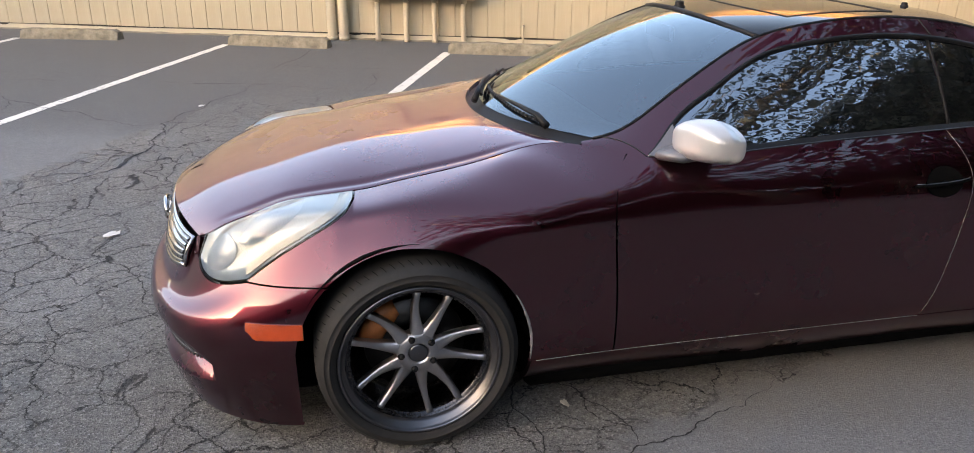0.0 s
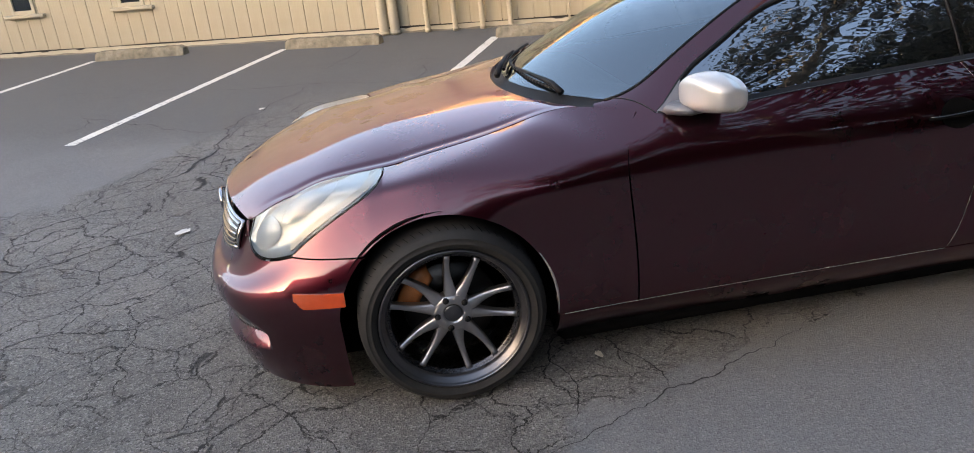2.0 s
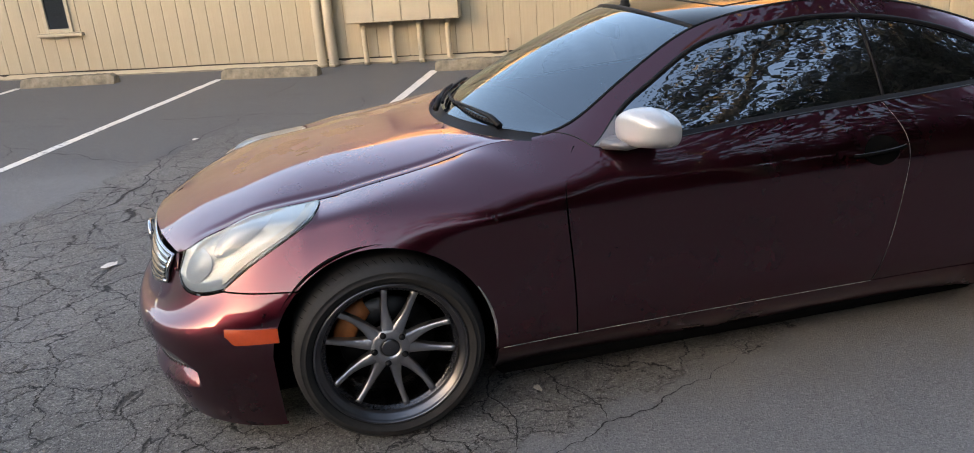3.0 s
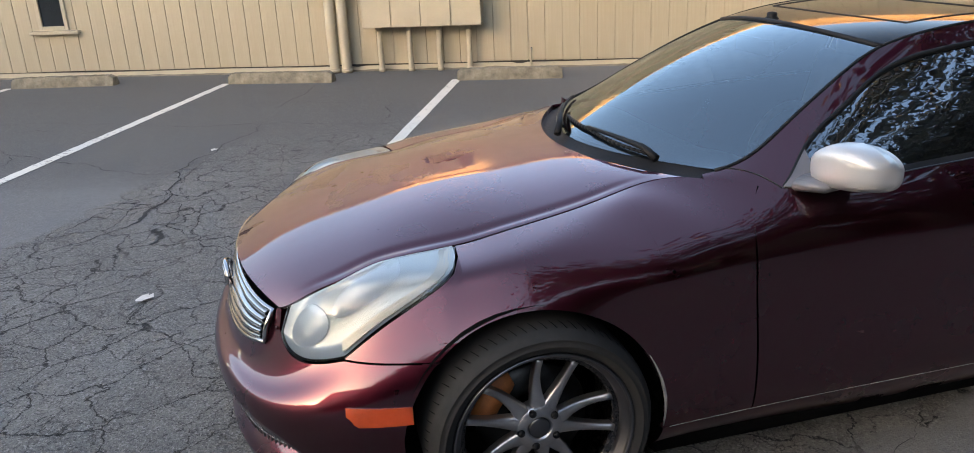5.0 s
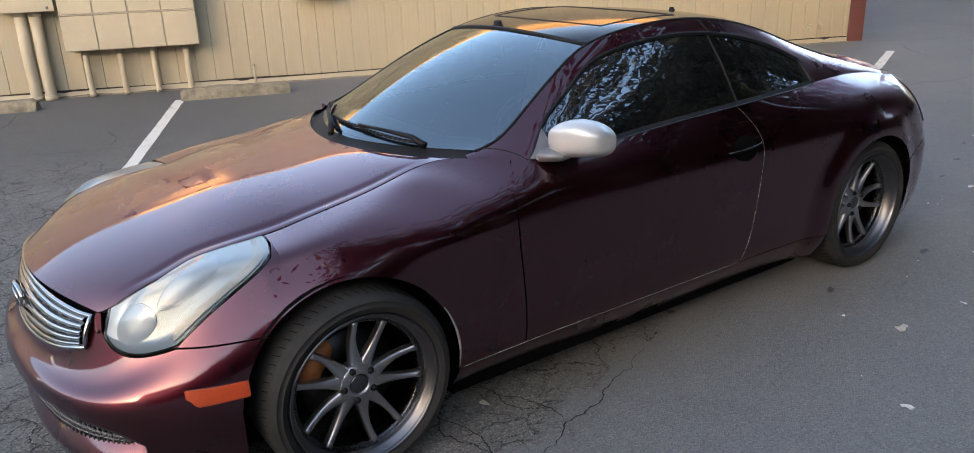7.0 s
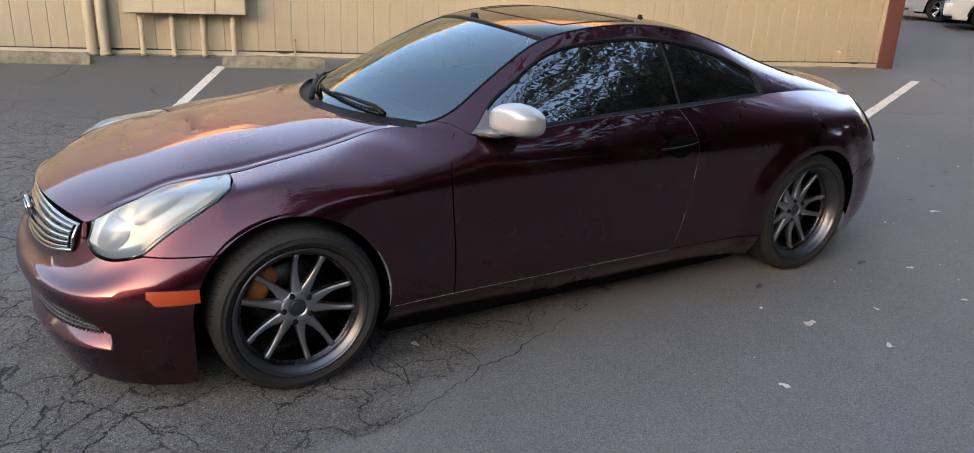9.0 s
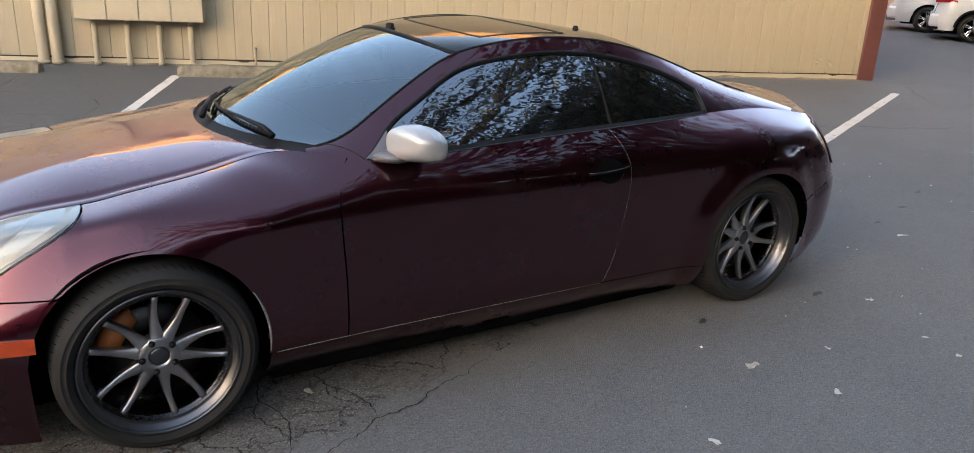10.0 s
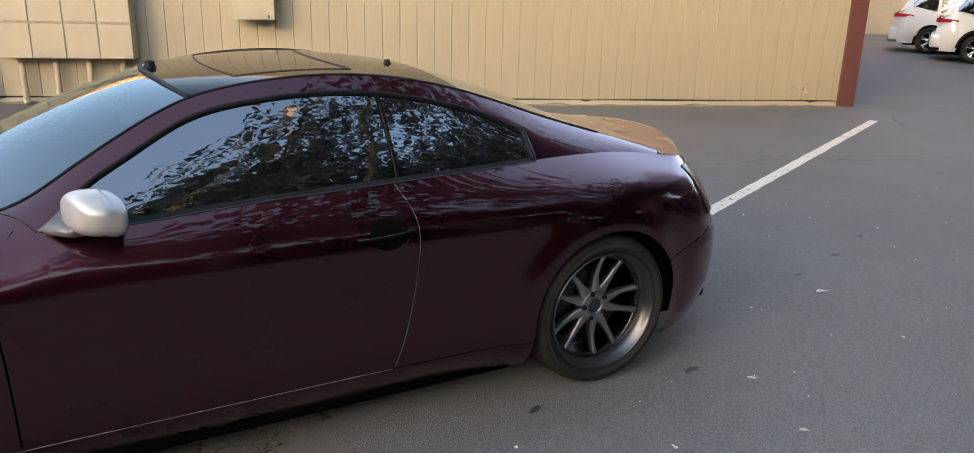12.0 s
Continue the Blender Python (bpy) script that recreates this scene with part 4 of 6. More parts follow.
def headlamp(s, side):
    lamp = empty("headlight")
    lamp.parent = CAR
    lamp["label"] = "clear hazy headlight with a silver reflector"

    def shape(push, inset):
        def fn(a, b):
            u = lerp(LAMP_U0 + inset, LAMP_U1 - inset * 1.2, a)
            lo, hi = v_at(u, lamp_low(u) + inset * 0.06), lamp_top_v(u) - inset * 0.10
            if hi < lo:
                lo = hi = (lo + hi) / 2
            v = lerp(lo, hi, b)
            bulge = 0.010 * math.sin(math.pi * min(max(a, 0), 1)) * math.sin(math.pi * b) if push > -0.01 else 0.0
            return flank(s * u, v, push + bulge)
        return fn

    Sheet().grid(shape(0.003, 0.0), 44, 16, IN, 0.005).build("lens", LENS, lamp, "clear lens")
    # bucket behind the lens
    def bucket(a, b):
        u = lerp(LAMP_U0 + 0.02, LAMP_U1 - 0.04, a)
        lo, hi = v_at(u, lamp_low(u)), lamp_top_v(u)
        if hi < lo:
            lo = hi = (lo + hi) / 2
        e = min(1, 6 * min(b, 1 - b, a, 1 - a))
        return flank(s * u, lerp(lo, hi, b), -0.014 - 0.020 * (1 - (1 - e) ** 2))
    Sheet().grid(bucket, 48, 24, IN, 0).build("reflector", LAMP_SILVER, lamp, "silver reflector bowl")
    # low beam and high beam bowls, corner strip
    for name, cu, cz, ru, rz, slant in (("projector", 3.56, 0.640, 0.50, 0.050, 0.02), ("high_beam", 4.72, 0.742, 0.62, 0.034, 0.050)):
        def dish(a, b, cu=cu, cz=cz, ru=ru, rz=rz, slant=slant):
            t, b = a * math.tau, 0.004 + 0.996 * b
            u = cu + ru * b * math.cos(t)
            z = cz + rz * b * math.sin(t) + slant * b * math.cos(t)
            return flank(s * u, min(v_at(u, z), lamp_top_v(u) - 0.01), -0.028 + 0.008 * (1 - b * b))
        Sheet().grid(dish, 36, 8, IN, 0).build(name, LAMP_PALE, lamp, "smoky blue-grey lamp bowl")
        b = bmesh.new()
        tube(b, [dish(k / 36, 1.0) for k in range(37)], 0.0012, 6)
        part("bezel", b, LAMP_PALE, lamp)

    def strip(a, b):
        u = lerp(4.40, 6.0, a)
        z = lamp_low(u) + lerp(0.014, 0.042, b) * (1 - 0.45 * a)
        return flank(s * u, min(v_at(u, z), lamp_top_v(u) - 0.01), -0.010)
    Sheet().grid(strip, 24, 4, IN, 0.01).build("side_reflector", LAMP_GREY, lamp, "grey side reflector strip")


for s, side in SIDES:
    headlamp(s, side)


def fender(s, side):
    sh = Sheet()
    u_tip, u_a = LAMP_U1, 4.47

    def below_lamp(a, b):
        x = lerp(OX(u_a), OX(u_tip), a)
        u = u_at(x)
        lo = max(BUMPER_Z + 0.005, arch_z(x, 0.0, ARCH_F) if x > -ARCH_F else 0.0)
        hi = max(lamp_low(u) - 0.004, lo)
        return flank(s * u, v_at(u, lerp(lo, hi, b)))

    def above_lamp(a, b):
        u = lerp(5.15, u_tip, a)
        return flank(s * u, lerp(lamp_top_v(u) + 0.003, 1.0, b))

    def over_arch(a, b):
        x0, x1 = OX(u_tip), ARCH_F
        t0 = math.acos(-x0 / ARCH_F)
        x = -ARCH_F * math.cos(lerp(t0, math.pi, a))
        u = u_at(x)
        v0 = v_at(u, arch_z(x, 0.0, ARCH_F))
        return flank(s * u, lerp(v0, 1.0, b))

    def behind_arch(a, b):
        u1 = u_at(ARCH_F)
        v0 = v_at(u1, SKIRT + 0.004)
        v = lerp(v0, 1.0, b)
        z = flank(u_at(0.55), v).z
        x = lerp(ARCH_F, DOOR_F(z) - 0.004, a)
        # the fender's top runs out under the pillar
        u = u_at(x)
        vt = 1.0
        return flank(s * u, lerp(v_at(u, SKIRT + 0.004), vt, b))

    sh.grid(below_lamp, 16, 10, IN, 0.012, (0, 1, 0, 0))
    sh.grid(above_lamp, 8, 4, IN, 0.012, (0, 1, 0, 0))
    sh.grid(over_arch, 44, 26, IN, 0.020, (1, 1, 0, 0))
    sh.grid(behind_arch, 16, 34, IN, 0.012, (1, 0, 0, 0))
    return sh.build("fender", PAINT, CAR)


for s, side in SIDES:
    fender(s, side)


def rocker(s):
    def fn(a, b):
        x = lerp(ARCH_F + 0.01, 2.85 - ARCH_R, a)
        u = u_at(x)
        return flank(s * u, lerp(0.0, v_at(u, SKIRT - 0.003), b), -0.004)
    Sheet().grid(fn, 50, 8, IN, 0.02).build("side_skirt", PAINT, CAR)


def car_door(s, side):
    def fn(a, b):
        u0 = u_at(1.3)
        v0 = v_at(u0, SKIRT + 0.004)
        z = flank(u0, lerp(v0, 1.0, b)).z
        x = lerp(DOOR_F(z) + 0.002, DOOR_R(z) - 0.003, a)
        u = u_at(x)
        return flank(s * u, lerp(v_at(u, SKIRT + 0.004), 1.0, b))
    ob = Sheet().grid(fn, 46, 36, IN, 0.016).build("door", PAINT, CAR)
    # dished cup, pull bar and its grip
    hx, hz = 1.868, 0.783

    def cup(a, b):
        t, r = a * math.tau, b
        x, z = hx + 0.016 + 0.074 * r * math.cos(t), hz + 0.004 + 0.052 * r * math.sin(t)
        uu = u_at(x)
        return flank(s * uu, v_at(uu, z), 0.0015 + 0.002 * r)
    Sheet().grid(cup, 32, 5, IN, 0).build("handle_cup", LINER, ob, "dark dished handle cup")

    def pull(a, b):
        x = lerp(1.760, 1.985, a)
        uu = u_at(x)
        z = hz + 0.004 + 0.012 * (a - 0.5) + lerp(-0.009, 0.009, b) * (0.55 + 0.45 * math.sin(math.pi * a))
        return flank(s * uu, v_at(uu, z), 0.012 + 0.018 * math.sin(math.pi * a) ** 0.6 - 0.008 * (2 * b - 1) ** 2)
    Sheet().grid(pull, 24, 6, IN, 0.010).build("handle", LINER, ob, "black pull handle")
    b = bmesh.new()
    pts = []
    for k in range(13):
        x = lerp(1.765, 1.98, k / 12)
        uu = u_at(x)
        pts.append(flank(s * uu, v_at(uu, hz + 0.012 + 0.012 * (k / 12 - 0.5)), 0.012 + 0.018 * math.sin(math.pi * k / 12) ** 0.6))
    tube(b, pts, 0.0015, 6)
    part("handle_trim", b, LIP, ob, "thin bright line on the handle")
    b = bmesh.new()
    pts = []
    for k in range(9):
        t = lerp(-1.75, -0.25, k / 8)
        x, z = hx + 0.016 + 0.076 * math.cos(t), hz + 0.004 + 0.054 * math.sin(t)
        uu = u_at(x)
        pts.append(flank(s * uu, v_at(uu, z), 0.003))
    tube(b, pts, [0.0008 + 0.0016 * math.sin(math.pi * k / 8) for k in range(9)], 6)
    part("cup_lip", b, PAINT, ob, "rounded rim of the handle cup")
    return ob


def quarter(s, side):
    sh = Sheet()
    xc = 2.85
    x_a = xc - ARCH_R

    def before_arch(a, b):
        u0 = u_at(2.2)
        z = flank(u0, lerp(v_at(u0, SKIRT + 0.004), 1.0, b)).z
        x = lerp(DOOR_R(z) + 0.003, x_a, a)
        u = u_at(x)
        return flank(s * u, lerp(v_at(u, SKIRT + 0.004), 1.0, b))

    def over_arch(a, b):
        x = xc - ARCH_R * math.cos(lerp(0, math.pi, a))
        u = u_at(x)
        lo = arch_z(x, xc, ARCH_R)
        if x > 3.05:
            lo = max(lo, 0.50 + 0.25 * (x - 3.12))
        return flank(s * u, lerp(v_at(u, lo), 1.0, b))

    def behind(a, b):
        x = lerp(xc + ARCH_R, 3.44, a)
        u = u_at(x)
        return flank(s * u, lerp(v_at(u, 0.50 + 0.25 * (x - 3.12)), 1.0, b))

    sh.grid(before_arch, 20, 36, IN, 0.014, (0, 1, 0, 0))
    sh.grid(over_arch, 44, 28, IN, 0.02, (1, 1, 0, 0))
    sh.grid(behind, 10, 22, IN, 0.014, (1, 0, 0, 0))
    return sh.build("quarter_panel", PAINT, CAR)


for s, side in SIDES:
    rocker(s)
    car_door(s, side)
    quarter(s, side)


def rear_bumper():
    u0 = u_at(2.85 + ARCH_R - 0.006)

    def fn(a, b):
        u = lerp(u0, 36 - u0, a)
        k = u if u <= 18 else 36 - u
        s = -1 if u <= 18 else 1
        x = OX(k)
        hi = 0.50 + 0.25 * (min(x, 3.5) - 3.12) - 0.004
        v = lerp(0.0, v_at(k, hi), b)
        return flank(s * k, v, 0.002 + 0.006 * step(k, 14.0, 14.8) * (1 - step(b, 0.90, 1.0)) * step(b, 0.0, 0.35))
    sh = Sheet().grid(fn, 90, 36, IN, 0.014, (1, 1, 0, 0))
    x1 = 2.85 + ARCH_R
    for s in (-1, 1):
        def corner(a, b, s=s):
            x = lerp(2.85 + math.sqrt(ARCH_R ** 2 - 0.17 ** 2), x1 - 0.006, a)
            u = u_at(x)
            lo, hi = arch_z(x, 2.85, ARCH_R), 0.50 + 0.25 * (x - 3.12) - 0.004
            return flank(s * u, v_at(u, lerp(min(lo, hi), hi, b)), 0.002)
        sh.grid(corner, 12, 8, IN, 0.02, (0, 1, 0, 0))
    return sh.build("rear_bumper", PAINT, CAR, "dark maroon rear bumper")


rear_bumper()


def tail(s):
    def lamp(a, b):
        lo_u, hi_u = u_at(3.447), 16.9
        u = lerp(lo_u + 0.22 * (1 - b), hi_u, a)
        return flank(s * u, lerp(v_at(u, 0.652), v_at(u, 0.862), b), 0.004)
    t = Sheet().grid(lamp, 16, 10, IN, 0.02).build("tail_light", DARK_LAMP, CAR, "smoked dark red tail light")
    b = bmesh.new()
    tube(b, [lamp(0, k / 8) for k in range(9)] + [lamp(k / 8, 1.0) for k in range(1, 9)], 0.0035, 6)
    tube(b, [lamp(k / 8, 0.0) for k in range(9)], 0.0035, 6)
    part("bezel", b, LIP, t, "thin grey edge")


for s, side in SIDES:
    tail(s)


def rear_panel():
    def fn(a, b):
        u = lerp(u_at(3.444), 36 - u_at(3.444), a)
        k = u if u <= 18 else 36 - u
        s = -1 if u <= 18 else 1
        lo = v_at(k, 0.50 + 0.25 * (min(OX(k), 3.5) - 3.12))
        return flank(s * k, lerp(lo, 1.0, b), -0.003)
    Sheet().grid(fn, 40, 12, IN, 0.014).build("rear_panel", PAINT, CAR)


rear_panel()

# upper edge of the cabin: windscreen pillar, roof rail, rear pillar
RY = spline((0.60, 0.600), (0.75, 0.618), (0.9, 0.588), (1.1, 0.532), (1.30, 0.482), (1.46, 0.478), (1.70, 0.482), (2.06, 0.490), (2.38, 0.490), (2.76, 0.480), (3.05, 0.510), (3.36, 0.572))
RZ = spline((0.60, 0.934), (0.75, 0.970), (0.9, 1.050), (1.1, 1.160), (1.30, 1.246), (1.46, 1.282), (1.70, 1.306), (2.06, 1.288), (2.38, 1.216), (2.76, 1.090), (3.05, 1.002), (3.36, 0.915))
GX0, GX1 = 0.62, 3.34


def rail(x, s=1):
    return Vector((x, s * RY(x) + (0.034 if s > 0 else 0.0), RZ(x)))


def belt(x, s=1):
    return flank(s * u_at(x), 1.0)


WIN_T = spline((0.80, 0.0), (0.90, 0.50), (1.05, 0.72), (1.25, 0.82), (1.5, 0.85), (1.75, 0.85), (2.0, 0.83), (2.3, 0.77), (2.5, 0.64), (2.585, 0.52))


def cabin(x, t, s, push=0.0):
    """The cabin's side between belt (t 0) and roof rail (t 1)."""
    p, q = belt(x, s), rail(x, s)
    d = q - p
    n = Vector((0, s * abs(d.z), abs(d.y))).normalized() if d.length > 1e-5 else Vector((0, s, 0))
    bow = 0.034 * d.length * 4 * t * (1 - t)
    return p.lerp(q, t) + n * (bow + push)


def win_top(x):
    if x < 0.80:
        return 0.0
    if x > 2.585:
        return 0.0
    return WIN_T(x)


def cabin_side(s):
    sh = Sheet()
    def front(a, b):
        x = lerp(GX0, 0.80, a)
        return cabin(x, b, s)
    def over(a, b):
        x = lerp(0.80, 2.585, a)
        return cabin(x, lerp(win_top(x), 1.0, b), s)
    def rear(a, b):
        x = lerp(2.585, GX1, a)
        return cabin(x, b, s)
    inn = (1.7, 0.0, 0.8)
    sh.grid(front, 8, 14, inn, 0.02, (0, 1, 1, 0))
    sh.grid(over, 70, 8, inn, 0.022, (1, 1, 0, 0))
    sh.grid(rear, 26, 20, inn, 0.02, (0, 0, 1, 0))
    ob = sh.build("roof_pillar", PAINT, CAR, "maroon pillar and roof rail arching over the side windows")
    b = bmesh.new()
    tube(b, [cabin(1.985 - 0.03 * k / 6, lerp(win_top(1.97), 1.0, k / 6), s, 0.0005) for k in range(7)], 0.0022, 5)
    part("seam", b, DARK, ob)
    b = bmesh.new()
    tube(b, [cabin(lerp(0.69, 0.80, k / 8), 1 - k / 8, s, 0.0006) for k in range(9)], 0.0020, 5)
    part("pillar_seam", b, DARK, ob, "dark seam between fender and pillar")
    # black seal round the window opening
    b = bmesh.new()
    tube(b, [cabin(lerp(0.81, 2.58, k / 60), win_top(lerp(0.81, 2.58, k / 60)) - 0.012, s, -0.006) for k in range(61)] + [cabin(2.585, 0.52 * (1 - k / 6), s, -0.006) for k in range(1, 7)], 0.010, 6)
    part("window_seal", b, BLACK, ob)
    # belt moulding
    def mould(a, b):
        x = lerp(0.94, 2.592, a)
        p = cabin(x, 0.0, s)
        return p + Vector((0, s * (0.006 - 0.016 * b), 0.014 * b - 0.004))
    Sheet().grid(mould, 40, 3, inn, 0.01).build("belt_moulding", BLACK, CAR, "black rubber belt strip")
    b = bmesh.new()
    tube(b, [cabin(lerp(0.93, 2.588, k / 50), 0.0, s) + Vector((0, s * 0.007, -0.0045)) for k in range(51)] + [cabin(2.594, 0.50 * k / 6, s, 0.001) for k in range(1, 7)], 0.0022, 6)
    part("belt_strip", b, LIP, CAR, "thin bright strip under the side windows")
    return ob


def side_glass(s):
    for name, x0, x1 in (("side_window", 0.81, 1.962), ("quarter_window", 1.982, 2.582)):
        def fn(a, b):
            x = lerp(x0, x1, a)
            return cabin(x, lerp(0.0, win_top(x), b), s, -0.010)
        Sheet().grid(fn, 40, 14, (1.7, 0, 0.8), 0.006).build(name, TINT, CAR, "dark tinted side window")
    b = bmesh.new()
    tube(b, [cabin(1.972, win_top(1.972) * k / 8, s, -0.011) for k in range(9)], 0.0055, 6)
    part("division_bar", b, BLACK, CAR)
    # black triangle at the foot of the pillar, carrying the mirror
    def sail(a, b):
        x = lerp(0.765, 0.965, a)
        return cabin(x, lerp(0.0, min(win_top(x), 0.9 * (1 - step(a, 0.45, 1.0)) + 0.0) if x > 0.80 else 0.0, b), s, -0.002)
    Sheet().grid(sail, 14, 6, (1.7, 0, 0.8), 0.008).build("mirror_sail", GREY_TRIM, CAR, "dark grey mirror triangle")


for s, side in SIDES:
    cabin_side(s)
    side_glass(s)

# hood, windscreen, roof, rear screen, boot lid
HOOD_U0, HOOD_U1 = 2.5, 8.60
HX = spline((0.0, -0.782), (0.12, -0.68), (0.3, -0.47), (0.5, -0.20), (0.75, 0.12), (1.0, 0.365))
HZ = spline((0.0, 0.688), (0.12, 0.738), (0.3, 0.805), (0.5, 0.862), (0.75, 0.905), (1.0, 0.930))


def hood_at(a, b):
    """a from -1 to 1 across, b from the nose to the screen."""
    s = -1 if a < 0 else 1
    k = abs(a)
    e = flank(s * lerp(HOOD_U0, HOOD_U1, b ** 0.9), 1.0)
    p = k ** 2
    q = k ** 2.8
    fold = 0.0048 * math.exp(-((k - 0.935) / 0.028) ** 2) * step(b, 0.04, 0.30) * (1 - step(b, 0.86, 0.98))
    return Vector((lerp(HX(b), e.x, p), e.y * k * (1 - 0.006 * k), lerp(HZ(b), e.z, q) - fold))


Sheet().grid(lambda a, b: hood_at(math.copysign(abs(2 * a - 1) ** 0.75, a - 0.5) * 0.994, lerp(0.004, 0.996, b)), 120, 56, (0.0, 0, 0.3), 0.018).build("hood", PAINT, CAR, "glossy maroon hood mirroring the building")


def cowl():
    def fn(a, b):
        k = 2 * a - 1
        p = hood_at(k * 0.985, 1.0) + Vector((-0.03, 0, -0.020))
        q = screen_at(k * 0.97, 0.02) + Vector((0.0, 0, -0.004))
        return p.lerp(q, b) + Vector((0, 0, -0.012 * math.sin(math.pi * b)))
    return Sheet().grid(fn, 30, 4, (0.4, 0, 0.3), 0.01).build("cowl", BLACK, CAR, "black plastic cowl under the windscreen")


def screen_at(a, b):
    s = -1 if a < 0 else 1
    k = abs(a)
    e = rail(lerp(0.672, 1.305, b), s)
    c = Vector((lerp(0.415, 1.215, b), 0, lerp(0.943, 1.290, b) + 0.038 * max(0.0, math.sin(math.pi * b)) ** 0.85))
    p = k ** 1.85
    return Vector((lerp(c.x, e.x, p), e.y * k, lerp(c.z, e.z, p)))


def roof_at(a, b):
    s = -1 if a < 0 else 1
    k = abs(a)
    x_e = lerp(1.318, 2.35, b)
    e = rail(x_e, s)
    xc = lerp(1.228, 2.28, b)
    zc = ROOF_C(xc)
    p = k ** 2.2
    return Vector((lerp(xc, x_e, p), e.y * k, lerp(zc, e.z + 0.004, k ** 2.6)))


ROOF_C = spline((1.2, 1.288), (1.4, 1.309), (1.65, 1.322), (1.9, 1.323), (2.1, 1.311), (2.28, 1.288))


def rear_at(a, b):
    s = -1 if a < 0 else 1
    k = abs(a)
    e = rail(lerp(2.365, 3.02, b), s)
    c = Vector((lerp(2.29, 3.08, b), 0, lerp(1.286, 1.001, b) + 0.022 * math.sin(math.pi * b)))
    p = k ** 2.2
    return Vector((lerp(c.x, e.x, p), e.y * k, lerp(c.z, e.z, p)))


def boot_at(a, b):
    s = -1 if a < 0 else 1
    k = abs(a)
    if b < 0.35:
        e = rail(lerp(3.03, GX1, b / 0.35), s)
    else:
        e = flank(s * lerp(u_at(GX1), 16.6, (b - 0.35) / 0.65), 1.0)
    c = Vector((lerp(3.10, 3.665, b), 0, lerp(0.994, 0.912, b ** 0.8) + 0.012 * step(b, 0.7, 1.0)))
    p = k ** 2.4
    return Vector((lerp(c.x, e.x, p), e.y * k, lerp(c.z, e.z, p)))


cowl()
full = lambda f, m=0.992: (lambda a, b: f((2 * a - 1) * m, b))
SCREEN = Sheet().grid(full(screen_at), 40, 30, (1.0, 0, 0.3), 0.005).build("windscreen", SHIELD, CAR, "clear windscreen mirroring sky and building")
SCREEN.visible_shadow = False
ROOF = Sheet().grid(full(roof_at, 0.988), 40, 40, (1.8, 0, 0.3), 0.014).build("roof", BLACK_GLOSS, CAR, "gloss black roof panel")
Sheet().grid(full(rear_at), 30, 20, (2.4, 0, 0.3), 0.006).build("rear_window", TINT, CAR, "dark tinted rear window")
Sheet().grid(full(boot_at, 0.985), 40, 26, (3.3, 0, 0.3), 0.016).build("boot_lid", PAINT, CAR, "maroon boot lid with a raised lip")


def roof_trim():
    for s in (-1, 1):
        b = bmesh.new()
        tube(b, [rail(lerp(0.66, 3.03, k / 70), s) + Vector((0, -s * 0.004, 0.0005)) for k in range(71)], 0.0065, 6)
        part("roof_gutter", b, BLACK, CAR, "black trim strip beside the roof")
    b = bmesh.new()
    tube(b, [screen_at(2 * k / 30 - 1, 1.004) + Vector((0.006, 0, 0.001)) for k in range(31)], 0.010, 6)
    part("screen_seal", b, BLACK, CAR, "black seal along the top of the windscreen")
    # sunroof outline
    b = bmesh.new()
    ring = [roof_at(a, c) for a, c in [(-0.78 + 1.56 * k / 12, 0.20) for k in range(13)] + [(0.78, 0.20 + 0.42 * k / 6) for k in range(1, 7)] +
            [(0.78 - 1.56 * k / 12, 0.62) for k in range(1, 13)] + [(-0.78, 0.62 - 0.42 * k / 6) for k in range(1, 7)]]
    tube(b, [p + Vector((0, 0, 0.0005)) for p in ring], 0.003, 5)
    part("sunroof_seam", b, DARK, ROOF)
    # two small black knobs on the roof
    for p, r in ((roof_at(0.12, 0.03), 0.020), (roof_at(-0.27, 0.90), 0.013)):
        b = bmesh.new()
        m = Matrix.Translation(p)
        bm2 = [(0.0005, 1.35 * r), (r * 0.8, 1.25 * r), (r, 0.9 * r), (r * 0.95, 0.5 * r), (r * 1.25, 0.004), (r * 1.35, -0.008)]
        revolve(b, bm2, 18)
        bmesh.ops.transform(b, matrix=m @ pose(0, 0, 0, 90, 0, 0), verts=b.verts)
        part("roof_knob", b, BLACK, CAR, "small black knob on the roof")


roof_trim()


def wiper(points, blade):
    w = empty("wiper")
    w.parent = CAR
    w["label"] = "black windscreen wiper at rest"
    b = bmesh.new()
    tube(b, points, [0.014, 0.011, 0.008, 0.006][:len(points)], 8)
    part("arm", b, BLACK, w)
    b = bmesh.new()
    for k in range(24):
        p, q = blade(k / 24), blade((k + 1) / 24)
        tube(b, [p, q], 0.007, 6)
    part("blade", b, BLACK, w)


def on_screen(a, b, up):
    return screen_at(a, b) + Vector((-0.35 * up, 0, up))


